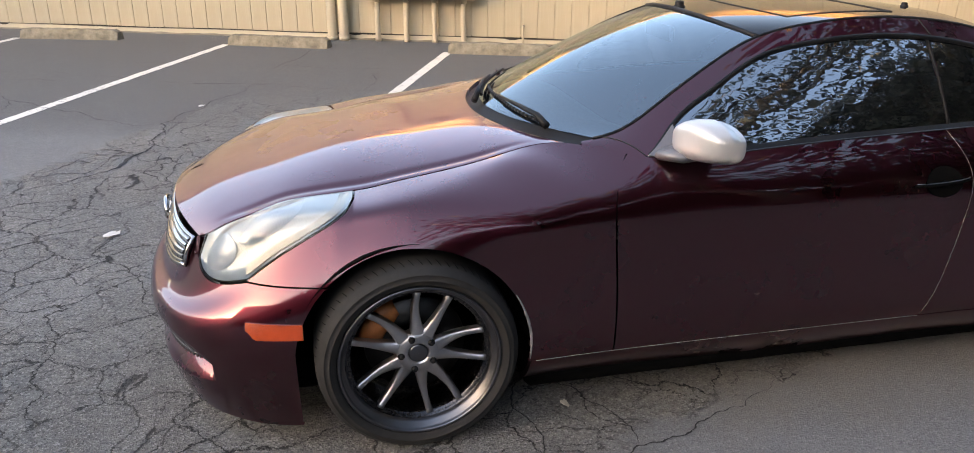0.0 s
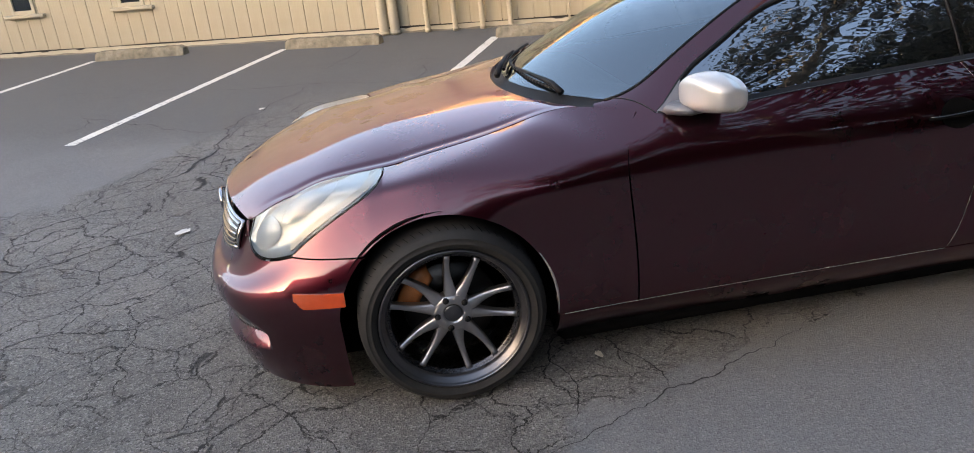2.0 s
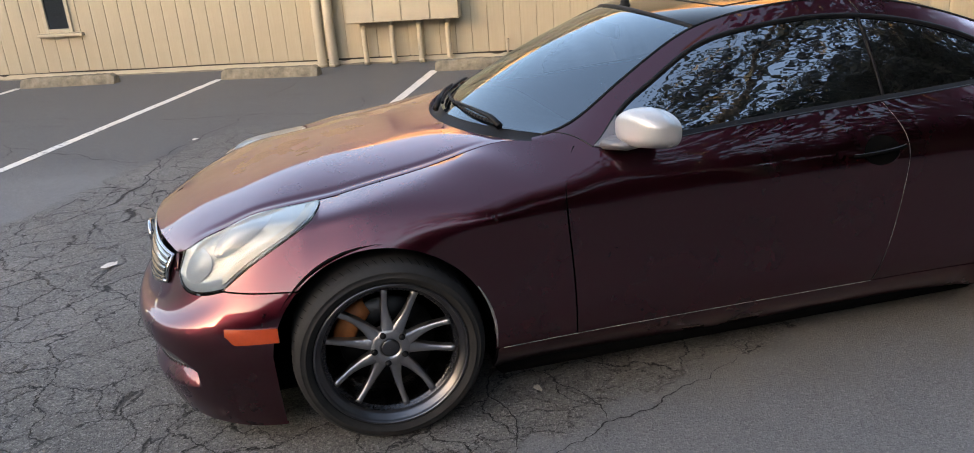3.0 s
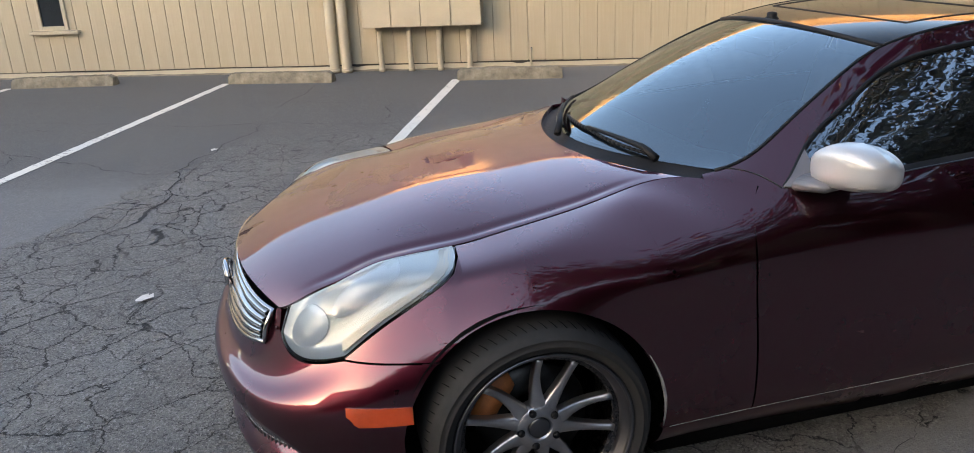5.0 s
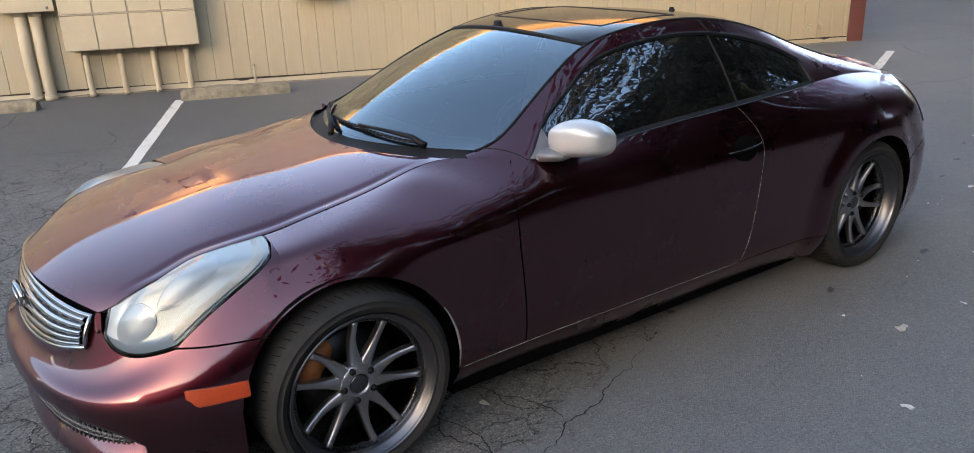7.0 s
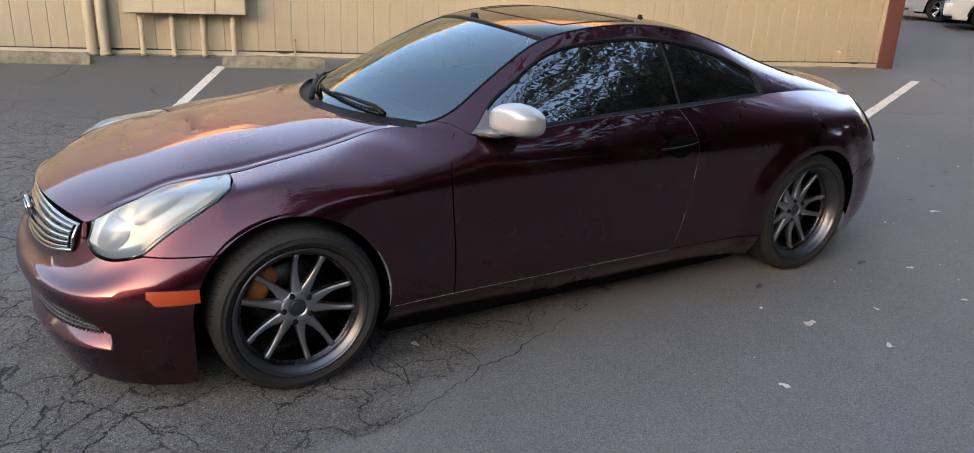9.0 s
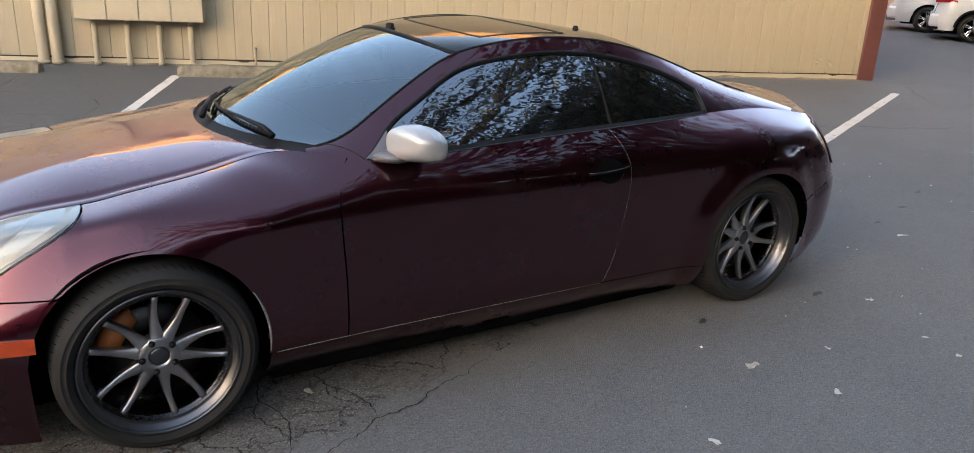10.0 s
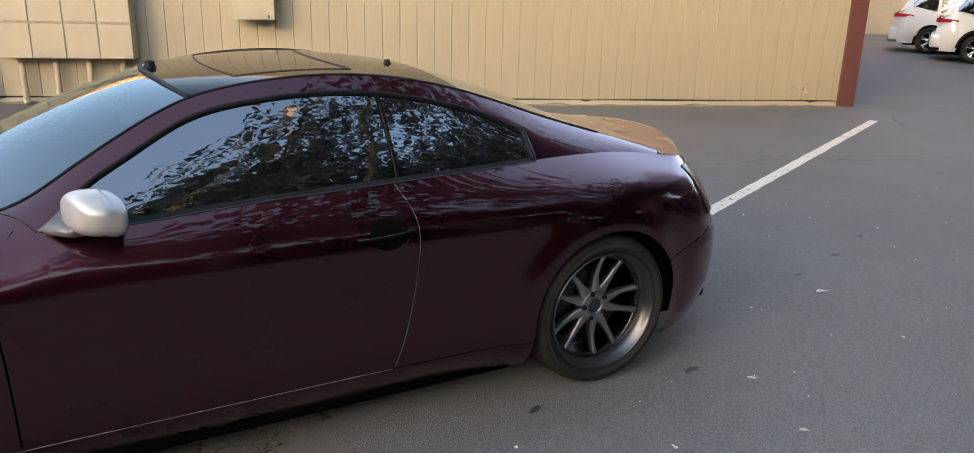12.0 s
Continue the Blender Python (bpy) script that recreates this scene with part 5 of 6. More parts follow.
wiper([on_screen(-0.74, -0.02, 0.016), on_screen(-0.64, 0.012, 0.034), on_screen(-0.40, 0.040, 0.032), on_screen(-0.15, 0.052, 0.024)], lambda k: on_screen(lerp(-0.66, 0.24, k), lerp(0.012, 0.056, min(1, 1.7 * k)), 0.012))
wiper([on_screen(0.05, -0.03, 0.016), on_screen(0.14, 0.010, 0.034), on_screen(0.34, 0.036, 0.032), on_screen(0.52, 0.050, 0.024)], lambda k: on_screen(lerp(0.12, 0.80, k), lerp(0.012, 0.070, k), 0.012))


def grille():
    g = empty("grille")
    g.parent = CAR
    g["label"] = "chrome grille with thin horizontal bars"
    def edge(k, t):
        """k across from -1 to 1, t from the foot to the top"""
        s = -1 if k < 0 else 1
        u = abs(k) * 2.40
        v0, v1 = v_at(u, grille_foot(u) + 0.006), v_at(u, ZT(u) - 0.006)
        return flank(s * u, lerp(v0, v1, t), 0.004 + 0.010 * math.sin(math.pi * t))
    def back(a, b):
        return edge((2 * a - 1) * 0.98, b) + Vector((0.035, 0, 0))
    Sheet().grid(back, 30, 6, (0.0, 0, 0.6), 0).build("backing", LINER, g)
    for j in range(5):
        b = bmesh.new()
        t = 0.14 + 0.18 * j
        rows = []
        for i in range(41):
            k = (i / 20 - 1) * 0.95
            p = edge(k, t)
            rows.append([bm_v for bm_v in (b.verts.new(p + Vector((0.018, 0, 0.0085))), b.verts.new(p + Vector((0.002, 0, 0.0070))), b.verts.new(p + Vector((-0.005, 0, 0.003))), b.verts.new(p + Vector((-0.003, 0, -0.005))), b.verts.new(p + Vector((0.014, 0, -0.007))))])
        for r, q in zip(rows, rows[1:]):
            for m in range(4):
                b.faces.new((r[m], r[m + 1], q[m + 1], q[m]))
        part("bar", b, GRILLE_BRIGHT, g)
    for i in range(-7, 8):
        b = bmesh.new()
        k = i / 8
        tube(b, [edge(k, 0.04) + Vector((0.014, 0, 0)), edge(k, 0.5) + Vector((0.014, 0, 0)), edge(k, 0.95) + Vector((0.014, 0, 0))], 0.004, 5)
        part("post", b, GREY_TRIM, g)
    b = bmesh.new()
    loop = [edge(-1 + 2 * k / 24, 0.0) for k in range(25)] + [edge(1, k / 4) for k in range(1, 5)] + [edge(1 - 2 * k / 24, 1.0) for k in range(1, 25)] + [edge(-1, 1 - k / 4) for k in range(1, 5)]
    tube(b, loop, 0.008, 8)
    part("surround", b, GRILLE_BRIGHT, g)
    # oval badge of plain shapes
    b = bmesh.new()
    c = edge(0, 0.60) + Vector((-0.020, 0, 0))
    ring = [c + Vector((0.010 * abs(math.cos(a)), 0.066 * math.cos(a), 0.036 * math.sin(a))) for a in [k * math.tau / 28 for k in range(29)]]
    tube(b, ring, 0.009, 8)
    tube(b, [c + Vector((0, -0.030, -0.030)), c + Vector((-0.004, 0, 0.022)), c + Vector((0, 0.030, -0.030))], 0.007, 6)
    part("badge", b, GRILLE_BRIGHT, g, "plain chrome oval badge")


grille()


def door_mirror(s):
    m = empty("door_mirror")
    m.parent = CAR
    m["label"] = "silver door mirror on a dark foot"
    b = bmesh.new()
    c = Vector((0.972, s * 0.852, 0.987))
    def shell(a, t):
        th, ph = a * math.tau, (t - 0.5) * math.pi
        ce = lambda w, e: math.copysign(abs(math.cos(w)) ** e, math.cos(w))
        se = lambda w, e: math.copysign(abs(math.sin(w)) ** e, math.sin(w))
        x, y, z = ce(ph, 0.55) * ce(th, 0.62), ce(ph, 0.55) * se(th, 0.62), se(ph, 0.62)
        x = x * (0.085 if x < 0 else 0.050)
        taper = (1.0 - 0.10 * max(0.0, s * y)) * (1.0 - 0.46 * abs(y) ** 2.2 if z > 0 else 1.0)
        return c + Vector((x + 0.035 * s * y * 1.0, 0.107 * y, 0.068 * z * taper + 0.004 * s * y - 0.006 * (x > 0)))
    Sheet().grid(shell, 40, 24, tuple(c), 0).build("cap", SILVER, m, "silver mirror cap")
    def glass(a, t):
        y = 2 * a - 1
        return c + Vector((0.048, 0.082 * y, lerp(-0.044, 0.046 * (1 - 0.5 * abs(y) ** 2.2), t)))
    Sheet().grid(glass, 6, 4, tuple(c), 0.004).build("mirror_glass", CHROME, m, "mirror glass")
    q = belt(0.86, s)
    tube(b, [q + Vector((0.02, -s * 0.01, 0.012)), q + Vector((0.04, s * 0.04, 0.014)), c + Vector((0.0, -s * 0.05, -0.058)), c + Vector((0.0, s * 0.03, -0.062))], [0.042, 0.036, 0.025, 0.013], 12)
    bmesh.ops.scale(b, vec=(1.5, 1, 0.62), space=Matrix.Translation(-(q + Vector((0.03, 0, 0.012)))), verts=b.verts)
    part("foot", b, MIRROR_FOOT, m, "grey mirror foot")

    # the small panel in the corner of the side window
    def sail(a, t):
        x = lerp(0.805, 0.915, a)
        return cabin(x, lerp(0.0, win_top(x) * 0.97, t), s, 0.007)
    Sheet().grid(sail, 10, 6, (1.7, 0.0, 0.8), 0.01).build("sail_panel", MIRROR_FOOT, m, "grey corner panel of the mirror")


door_mirror(-1)


def underbody():
    b = boxed((-0.62, -0.70, 0.15), (3.45, 0.70, 0.26), 0.03, 2)
    part("underbody", b, LINER, CAR)
    # added box keeps light from passing under the rear bumper
    part("rear_underside", boxed((3.24, -0.72, 0.20), (3.58, 0.72, 0.34), 0.02, 1), LINER, CAR)
    # black box: the sills' underside, also standing in for the shade beneath
    part("sill_underside", boxed((0.40, -0.768, 0.090), (2.47, 0.768, 0.20), 0.02, 1), LINER, CAR, "black box for the underside of the sills and the shade below")
    for s in (-1, 1):
        for xc, r in ((0.0, ARCH_F), (2.85, ARCH_R)):
            b = bmesh.new()
            n = 24
            rows = []
            for i in range(n + 1):
                t = math.pi * i / n
                p = Vector((xc - (r + 0.012) * math.cos(t), 0, ARCH_Z + (r + 0.012) * math.sin(t)))
                rows.append([b.verts.new((p.x, s * (0.872 if xc > 1 else 0.858), p.z)), b.verts.new((p.x, s * 0.52, p.z))])
            for p, q in zip(rows, rows[1:]):
                b.faces.new((p[0], p[1], q[1], q[0]))
            b.faces.new([r2[1] for r2 in rows])
            part("wheel_liner", b, LINER, CAR)
    # front and rear structure behind the skins keeps daylight out
    part("bulkhead", boxed((-0.60, -0.62, 0.20), (-0.46, 0.62, 0.58), 0.02, 1), LINER, CAR)
    part("firewall", boxed((0.50, -0.68, 0.22), (0.58, 0.68, 0.86), 0.02, 1), LINER, CAR)
    part("rear_shelf", boxed((2.45, -0.58, 0.80), (3.10, 0.58, 0.84), 0.02, 1), LINER, CAR)


underbody()


def cabin_inside():
    def dash(a, b):
        k = 2 * a - 1
        return Vector((lerp(0.50, 0.95, b) + 0.16 * k * k * (1 - b), 0.60 * k, 0.90 + 0.012 * math.sin(math.pi * b) - 0.06 * b ** 3 + 0.035 * math.exp(-((k + 0.55) / 0.3) ** 2) * step(b, 0.4, 0.9)))
    Sheet().grid(dash, 24, 12, (0.8, 0, 0.2), 0.10).build("dashboard", BLACK, CAR, "dark dashboard behind the windscreen")
    b = bmesh.new()
    c = Vector((1.06, -0.36, 0.88))
    pts = [c + Vector((0.055 * math.sin(t), 0.185 * math.cos(t), 0.175 * math.sin(t))) for t in [k * math.tau / 32 for k in range(33)]]
    tube(b, pts, 0.015, 8)
    tube(b, [c + Vector((0, -0.17, 0)), c + Vector((-0.02, 0, -0.01)), c + Vector((0, 0.17, 0))], 0.016, 8)
    tube(b, [c + Vector((-0.02, 0, -0.01)), c + Vector((-0.18, 0, -0.08))], 0.035, 10)
    part("steering_wheel", b, BLACK, CAR)
    for y in (-0.36, 0.36):
        seat = empty("seat")
        seat.parent = CAR
        seat["label"] = "dark grey front seat"
        part("cushion", boxed((1.25, y - 0.24, 0.36), (1.78, y + 0.24, 0.52), 0.05, 3), CLOTH, seat)
        bb = boxed((-0.06, y - 0.23, 0.0), (0.07, y + 0.23, 0.62), 0.05, 3)
        bmesh.ops.transform(bb, matrix=pose(1.74, 0, 0.48, 0, 16, 0), verts=bb.verts)
        part("backrest", bb, CLOTH, seat)
        bb = boxed((1.86, y - 0.12, 1.03), (1.96, y + 0.12, 1.19), 0.04, 3)
        part("headrest", bb, CLOTH, seat)
    part("floor_pan", boxed((0.6, -0.66, 0.262), (2.6, 0.66, 0.30), 0.01, 1), LINER, CAR)
    b = bmesh.new()
    c = screen_at(0.0, 0.86) + Vector((0.05, 0, -0.05))
    box(b, c - Vector((0.012, 0.12, 0.03)), c + Vector((0.012, 0.12, 0.03)), 0.012, 2)
    part("rear_view_mirror", b, BLACK, CAR)


cabin_inside()


def wheel(x, s, lip, turn, front):
    w = empty("wheel")
    w.parent = CAR
    w.location = (x + (0.012 if front else -0.010), s * (0.862 if front else 0.852), 0.327)
    w.rotation_euler = (0, radians(turn), 0) if s < 0 else (0, radians(turn), math.pi)
    w["label"] = "gunmetal ten-spoke alloy wheel with a low tyre" if front else "gunmetal ten-spoke alloy wheel with a deep lip"
    # outward is -y here
    W = 0.235
    o = -0.035
    b = bmesh.new()
    prof = [(0.258, o + 0.012), (0.2655, o - 0.003), (0.274, o - 0.011), (0.285, o - 0.0145), (0.2865, o - 0.0162), (0.2885, o - 0.0162), (0.290, o - 0.0148), (0.303, o - 0.0105), (0.3045, o - 0.0115), (0.306, o - 0.0095), (0.317, o + 0.002), (0.326, o + 0.018), (0.3300, o + 0.040), (0.3315, o + 0.09), (0.3315, o + W - 0.09),
            (0.3300, o + W - 0.04), (0.322, o + W - 0.015), (0.296, o + W), (0.262, o + W - 0.01)]
    revolve(b, prof, 96)
    tyre = part("tyre", b, TYRE, w, "black low-profile tyre")
    n = 72
    for y0, y1, sh in ((o + 0.020, o + 0.062, 0.35), (o + W - 0.062, o + W - 0.026, -0.35)):
        b = bmesh.new()
        for i in range(n):
            t = i * math.tau / n
            pts = [Vector(((0.3312 + e) * math.cos(t + sh * k * 0.12), y0 + (y1 - y0) * k, (0.3312 + e) * math.sin(t + sh * k * 0.12))) for k, e in ((0, -0.005), (0.5, -0.0016), (1, -0.0016))]
            tube(b, pts, 0.0015, 4, False)
        tagged(part("tread", b, LINER, tyre), kind="stuff")
    b = bmesh.new()
    revolve(b, [(0.2620, o + 0.006), (0.2636, o - 0.004), (0.2604, o - 0.008), (0.2557, o - 0.007), (0.2531, o - 0.001), (0.2515, o + 0.008), (0.2458, o + 0.010), (0.2442, o + 0.016), (0.2400, o + 0.018), (0.2368, o + lip - 0.012), (0.2342, o + lip - 0.004)], 96)
    part("rim", b, LIP, w, "stepped gunmetal wheel lip")
    b = bmesh.new()
    revolve(b, [(0.2340, o + lip - 0.0035), (0.2295, o + lip + 0.001), (0.2222, o + lip + 0.003), (0.2190, o + lip + 0.008), (0.2175, o + lip + 0.030), (0.2169, o + 0.16), (0.2285, o + 0.20)], 96)
    part("barrel", b, DARK_METAL, w, "dark inner barrel")
    b = bmesh.new()
    hub = o + lip + 0.012
    revolve(b, [(0.0005, hub + 0.004), (0.034, hub + 0.004), (0.036, hub - 0.002), (0.040, hub - 0.003), (0.064, hub - 0.001), (0.072, hub + 0.008), (0.076, hub + 0.04)], 48)
    part("hub", b, GUNMETAL, w)
    b = bmesh.new()
    revolve(b, [(0.0005, hub - 0.0015), (0.026, hub - 0.001), (0.0315, hub + 0.001), (0.033, hub + 0.006)], 32)
    part("centre_cap", b, LIP, w)
    for k in range(5):
        t = radians(90 + 72 * k)
        b = bmesh.new()
        c = Vector((0.056 * math.cos(t), hub, 0.056 * math.sin(t)))
        tube(b, [c + Vector((0, 0.004, 0)), c + Vector((0, -0.006, 0)), c + Vector((0, -0.012, 0))], [0.0115, 0.0115, 0.008], 8)
        part("lug_nut", b, BLACK, w)
    spoke_mesh = None
    for k in range(10):
        t = radians(90 + 36 + 72 * (k // 2) + (-13.6 if k % 2 else 13.6))
        bend = 1 if k % 2 else -1
        if spoke_mesh is None or k == 1:
            b = bmesh.new()
            rows = []
            m = 12
            for i in range(m + 1):
                f = i / m
                r = lerp(0.050, 0.2240, f)
                wide = 0.0098 + 0.019 * (1 - f) ** 2.2 + 0.003 * f ** 6
                dx = bend * (0.0065 * math.sin(math.pi * f) - 0.004 * (1 - f) ** 2)
                y = hub + 0.002 + 0.010 * math.sin(math.pi * f) - 0.014 * f ** 2
                rows.append([b.verts.new((dx + wide, y + 0.024, r)), b.verts.new((dx + wide * 0.92, y + 0.002, r)), b.verts.new((dx + wide * 0.70, y - 0.003, r)), b.verts.new((dx - wide * 0.70, y - 0.003, r)), b.verts.new((dx - wide * 0.92, y + 0.002, r)), b.verts.new((dx - wide, y + 0.024, r))])
            for p, q in zip(rows, rows[1:]):
                for j in range(5):
                    b.faces.new((p[j], p[j + 1], q[j + 1], q[j]))
            b.faces.new(rows[-1])
            ob = part("spoke", b, GUNMETAL, w)
            if k == 0:
                spoke_mesh = ob.data
            else:
                spoke_mesh2 = ob.data
        else:
            ob = new("spoke", spoke_mesh2 if k % 2 else spoke_mesh)
            ob.parent = w
        ob.rotation_euler = (0, math.pi / 2 - t, 0)
    b = bmesh.new()
    revolve(b, [(0.075, o + 0.125), (0.165, o + 0.122), (0.168, o + 0.135), (0.165, o + 0.148), (0.075, o + 0.145)], 48)
    part("brake_disc", b, STEEL, w)
    return w


def caliper(x, s, t, mat):
    b = bmesh.new()
    rows = []
    for i in range(9):
        a = radians(t + lerp(-31, 31, i / 8))
        e = 0.012 * abs(i / 4 - 1) ** 3
        rows.append([b.verts.new((r * math.cos(a), y, r * math.sin(a))) for r, y in ((0.114 + e, 0.095), (0.114 + e, 0.064 + e), (0.150, 0.056 + e), (0.186 - e, 0.064 + e), (0.194 - e, 0.095), (0.190, 0.16))])
    for p, q in zip(rows, rows[1:]):
        for j in range(5):
            b.faces.new((p[j], p[j + 1], q[j + 1], q[j]))
    b.faces.new(rows[0])
    b.faces.new(rows[-1][::-1])
    ob = part("brake_caliper", b, mat, CAR, "copper orange brake caliper" if mat is CALIPER else "dark steel brake caliper")
    ob.location = (x + (0.012 if x < 1 else -0.010), s * 0.857, 0.327)
    ob.rotation_euler = (0, 0, 0 if s < 0 else math.pi)
    return ob


for x, lip, front in ((0.0, 0.040, True), (2.85, 0.058, False)):
    wheel(x, -1, lip, -22 if front else -17, front)
    wheel(x, 1, lip, 20, front)
    caliper(x, -1, 145, CALIPER if front else STEEL)
    caliper(x, 1, 30, CALIPER if front else STEEL)


def pale_edges():
    """Thin pale lines along the left door's cuts, and the scuffed edge behind the front wheel."""
    b = bmesh.new()
    tube(b, [flank(-u_at(x), v_at(u_at(x), SKIRT + 0.001), 0.0005) for x in [lerp(0.405, 1.89, k / 40) for k in range(41)]], 0.0012, 5)
    part("sill_seam", b, PALE_EDGE, CAR, "thin pale line along the seam above the side skirt")
    # painted highlight: the light caught along the rear door cut
    b = bmesh.new()
    tube(b, [flank(-u_at(DOOR_R(z)), v_at(u_at(DOOR_R(z)), z), 0.0005) for z in [lerp(0.27, 0.945, k / 30) for k in range(31)]], 0.0006, 5)
    part("door_seam", b, PALE_EDGE, CAR, "pale line painting the light caught on the rear door edge")
    b = bmesh.new()
    edge = []
    for k in range(13):
        z = lerp(0.275, 0.520, k / 12)
        x = ARCH_F * math.sqrt(1 - (max(0.0, z - ARCH_Z) / ARCH_F) ** 2) + 0.004
        edge.append(flank(-u_at(x), v_at(u_at(x), z), 0.0005))
    tube(b, edge, [0.0015 + 0.0035 * math.sin(math.pi * k / 12) for k in range(13)], 6)
    part("arch_edge", b, PALE_EDGE, CAR, "scuffed pale edge of the front wheel arch")


pale_edges()


# ---------------------------------------------------------------- the two parked cars beyond the building
def parked_car(name, label, paint, long, wide, high, base, nose, m, cladding):
    """A family car seen from behind and beside: x runs to its nose, from its tail at 0."""
    car = empty(name, m @ Matrix.Scale(0.88, 4))
    tagged(car, label, "car")
    hw = wide / 2
    wx = (0.95, 0.95 + base)
    wr = 0.35
    top = spline((0.0, 0.95), (0.10, 1.05), (0.8, 1.06), (2.2, 1.02), (long - 1.2, 0.98), (long - 0.4, 0.86), (long, 0.62))
    half = spline((0.0, hw * 0.80), (0.12, hw * 0.93), (0.6, hw), (long * 0.5, hw), (long - 0.7, hw * 0.96), (long, hw * 0.62))

    def low(x):
        z = 0.26
        for c in wx:
            k = (x - c) / (wr + 0.06)
            if abs(k) < 1:
                z = max(z, 0.35 + (wr + 0.06) * math.sqrt(1 - k * k))
        return z

    for s in (-1, 1):
        sh = Sheet()
        def side(a, b, s=s):
            x = lerp(0.0, long, a)
            lo, hi = low(x), top(x)
            z = lerp(lo, hi, b)
            y = half(x) * (1 - 0.10 * ((z - 0.62) / 0.5) ** 2)
            return Vector((x + 0.10 * (1 - step(x, 0, 0.4)) * abs(z - 0.55) / 0.5, s * y, z))
        sh.grid(side, 110, 14, (long / 2, 0, 0.6), 0.03)
        sh.build("body_side", paint, car)
        if cladding:
            for c in wx:
                b = bmesh.new()
                tube(b, [(c + (wr + 0.075) * math.cos(t), s * (hw * 0.995), 0.35 + (wr + 0.075) * math.sin(t)) for t in [math.pi * k / 20 for k in range(21)]], 0.035, 8)
                part("arch_trim", b, BLACK, car, "black wheel arch trim")
            part("sill_trim", boxed((1.4, s * hw * 0.97 - 0.03, 0.22), (0.55 + base, s * hw * 0.97 + 0.03, 0.34), 0.02, 2), BLACK, car, "black sill trim")
        # upper part with windows
        zr = spline((0.12, 1.04), (0.30, 1.40), (0.55, high - 0.09), (1.2, high - 0.03), (2.4, high - 0.04), (3.1, high - 0.22), (3.95, 1.03))
        def glasshouse(a, b, s=s):
            x = lerp(0.14, 3.9, a)
            z0, z1 = top(x) - 0.01, zr(x)
            k = b
            return Vector((x, s * lerp(half(x) * 0.90, hw * 0.70, k ** 1.3), lerp(z0, z1, k)))
        Sheet().grid(glasshouse, 50, 10, (2, 0, 1.0), 0.03).build("upper_side", paint, car)
        for x0, x1 in ((0.42, 1.02), (1.10, 2.02), (2.10, 3.25)):
            def pane(a, b, s=s, x0=x0, x1=x1):
                x = lerp(x0, x1, a)
                z0, z1 = top(x) - 0.01, zr(x)
                k0, k1 = 0.14, 0.80 if x > 0.55 else lerp(0.40, 0.80, step(x, 0.42, 0.60))
                if x > 2.5:
                    k1 = lerp(0.80, 0.25, step(x, 2.5, 3.35))
                k = lerp(k0, k1, b)
                return Vector((x, s * (lerp(half(x) * 0.90, hw * 0.70, k ** 1.3) + 0.012), lerp(z0, z1, k)))
            Sheet().grid(pane, 14, 6, (2, 0, 1.0), 0.01).build("side_window", TINT, car, "dark side window")
        b = bmesh.new()
        tube(b, [(0.6, s * hw * 0.66, high - 0.03), (0.7, s * hw * 0.66, high + 0.02), (1.6, s * hw * 0.66, high + 0.035), (2.4, s * hw * 0.66, high + 0.015), (2.55, s * hw * 0.66, high - 0.05)], 0.018, 8)
        part("roof_rail", b, LIP, car, "silver roof rail")
        # lamps wrap the rear corner
        def lamp(a, b, s=s):
            if a < 0.5:
                x, y = 0.02 - 0.055 * step(a, 0.0, 0.5) + 0.03, s * lerp(hw * 0.42, hw * 0.88, a * 2)
            else:
                x, y = lerp(0.02, 0.48, (a - 0.5) * 2), s * (lerp(hw * 0.88, hw * 0.965, min(1, (a - 0.5) * 4)) + 0.012)
            h = lerp(0.11, 0.05, max(0, a - 0.5) * 2)
            return Vector((x, y, lerp(0.93, 0.93 + h, b) + 0.04 * max(0, a - 0.5)))
        Sheet().grid(lamp, 20, 5, (1.0, 0, 0.9), 0.02).build("tail_light", RED_LAMP, car, "red tail light")
        b = bmesh.new()
        box(b, (1.30, s * hw * 0.985 - 0.012, 0.90), (1.48, s * hw * 0.985 + 0.02, 0.93), 0.01, 2)
        part("door_handle", b, paint, car)
        for c in wx:
            w = empty("wheel")
            w.parent = car
            w.location = (c, s * (hw - 0.11), 0.35)
            w.rotation_euler = (0, 0, 0 if s < 0 else math.pi)
            b = bmesh.new()
            revolve(b, [(0.235, -0.085), (0.26, -0.10), (0.31, -0.098), (0.338, -0.08), (0.35, -0.05), (0.35, 0.10), (0.33, 0.12), (0.24, 0.12)], 48)
            part("tyre", b, TYRE, w)
            b = bmesh.new()
            revolve(b, [(0.236, -0.082), (0.232, -0.092), (0.224, -0.086), (0.215, -0.03), (0.20, 0.06)], 48)
            revolve(b, [(0.0005, -0.075), (0.03, -0.076), (0.05, -0.068), (0.06, -0.05)], 24)
            part("rim", b, LIP, w)
            b = bmesh.new()
            revolve(b, [(0.0005, 0.03), (0.20, 0.03)], 32)
            part("brake_disc", b, LINER, w)
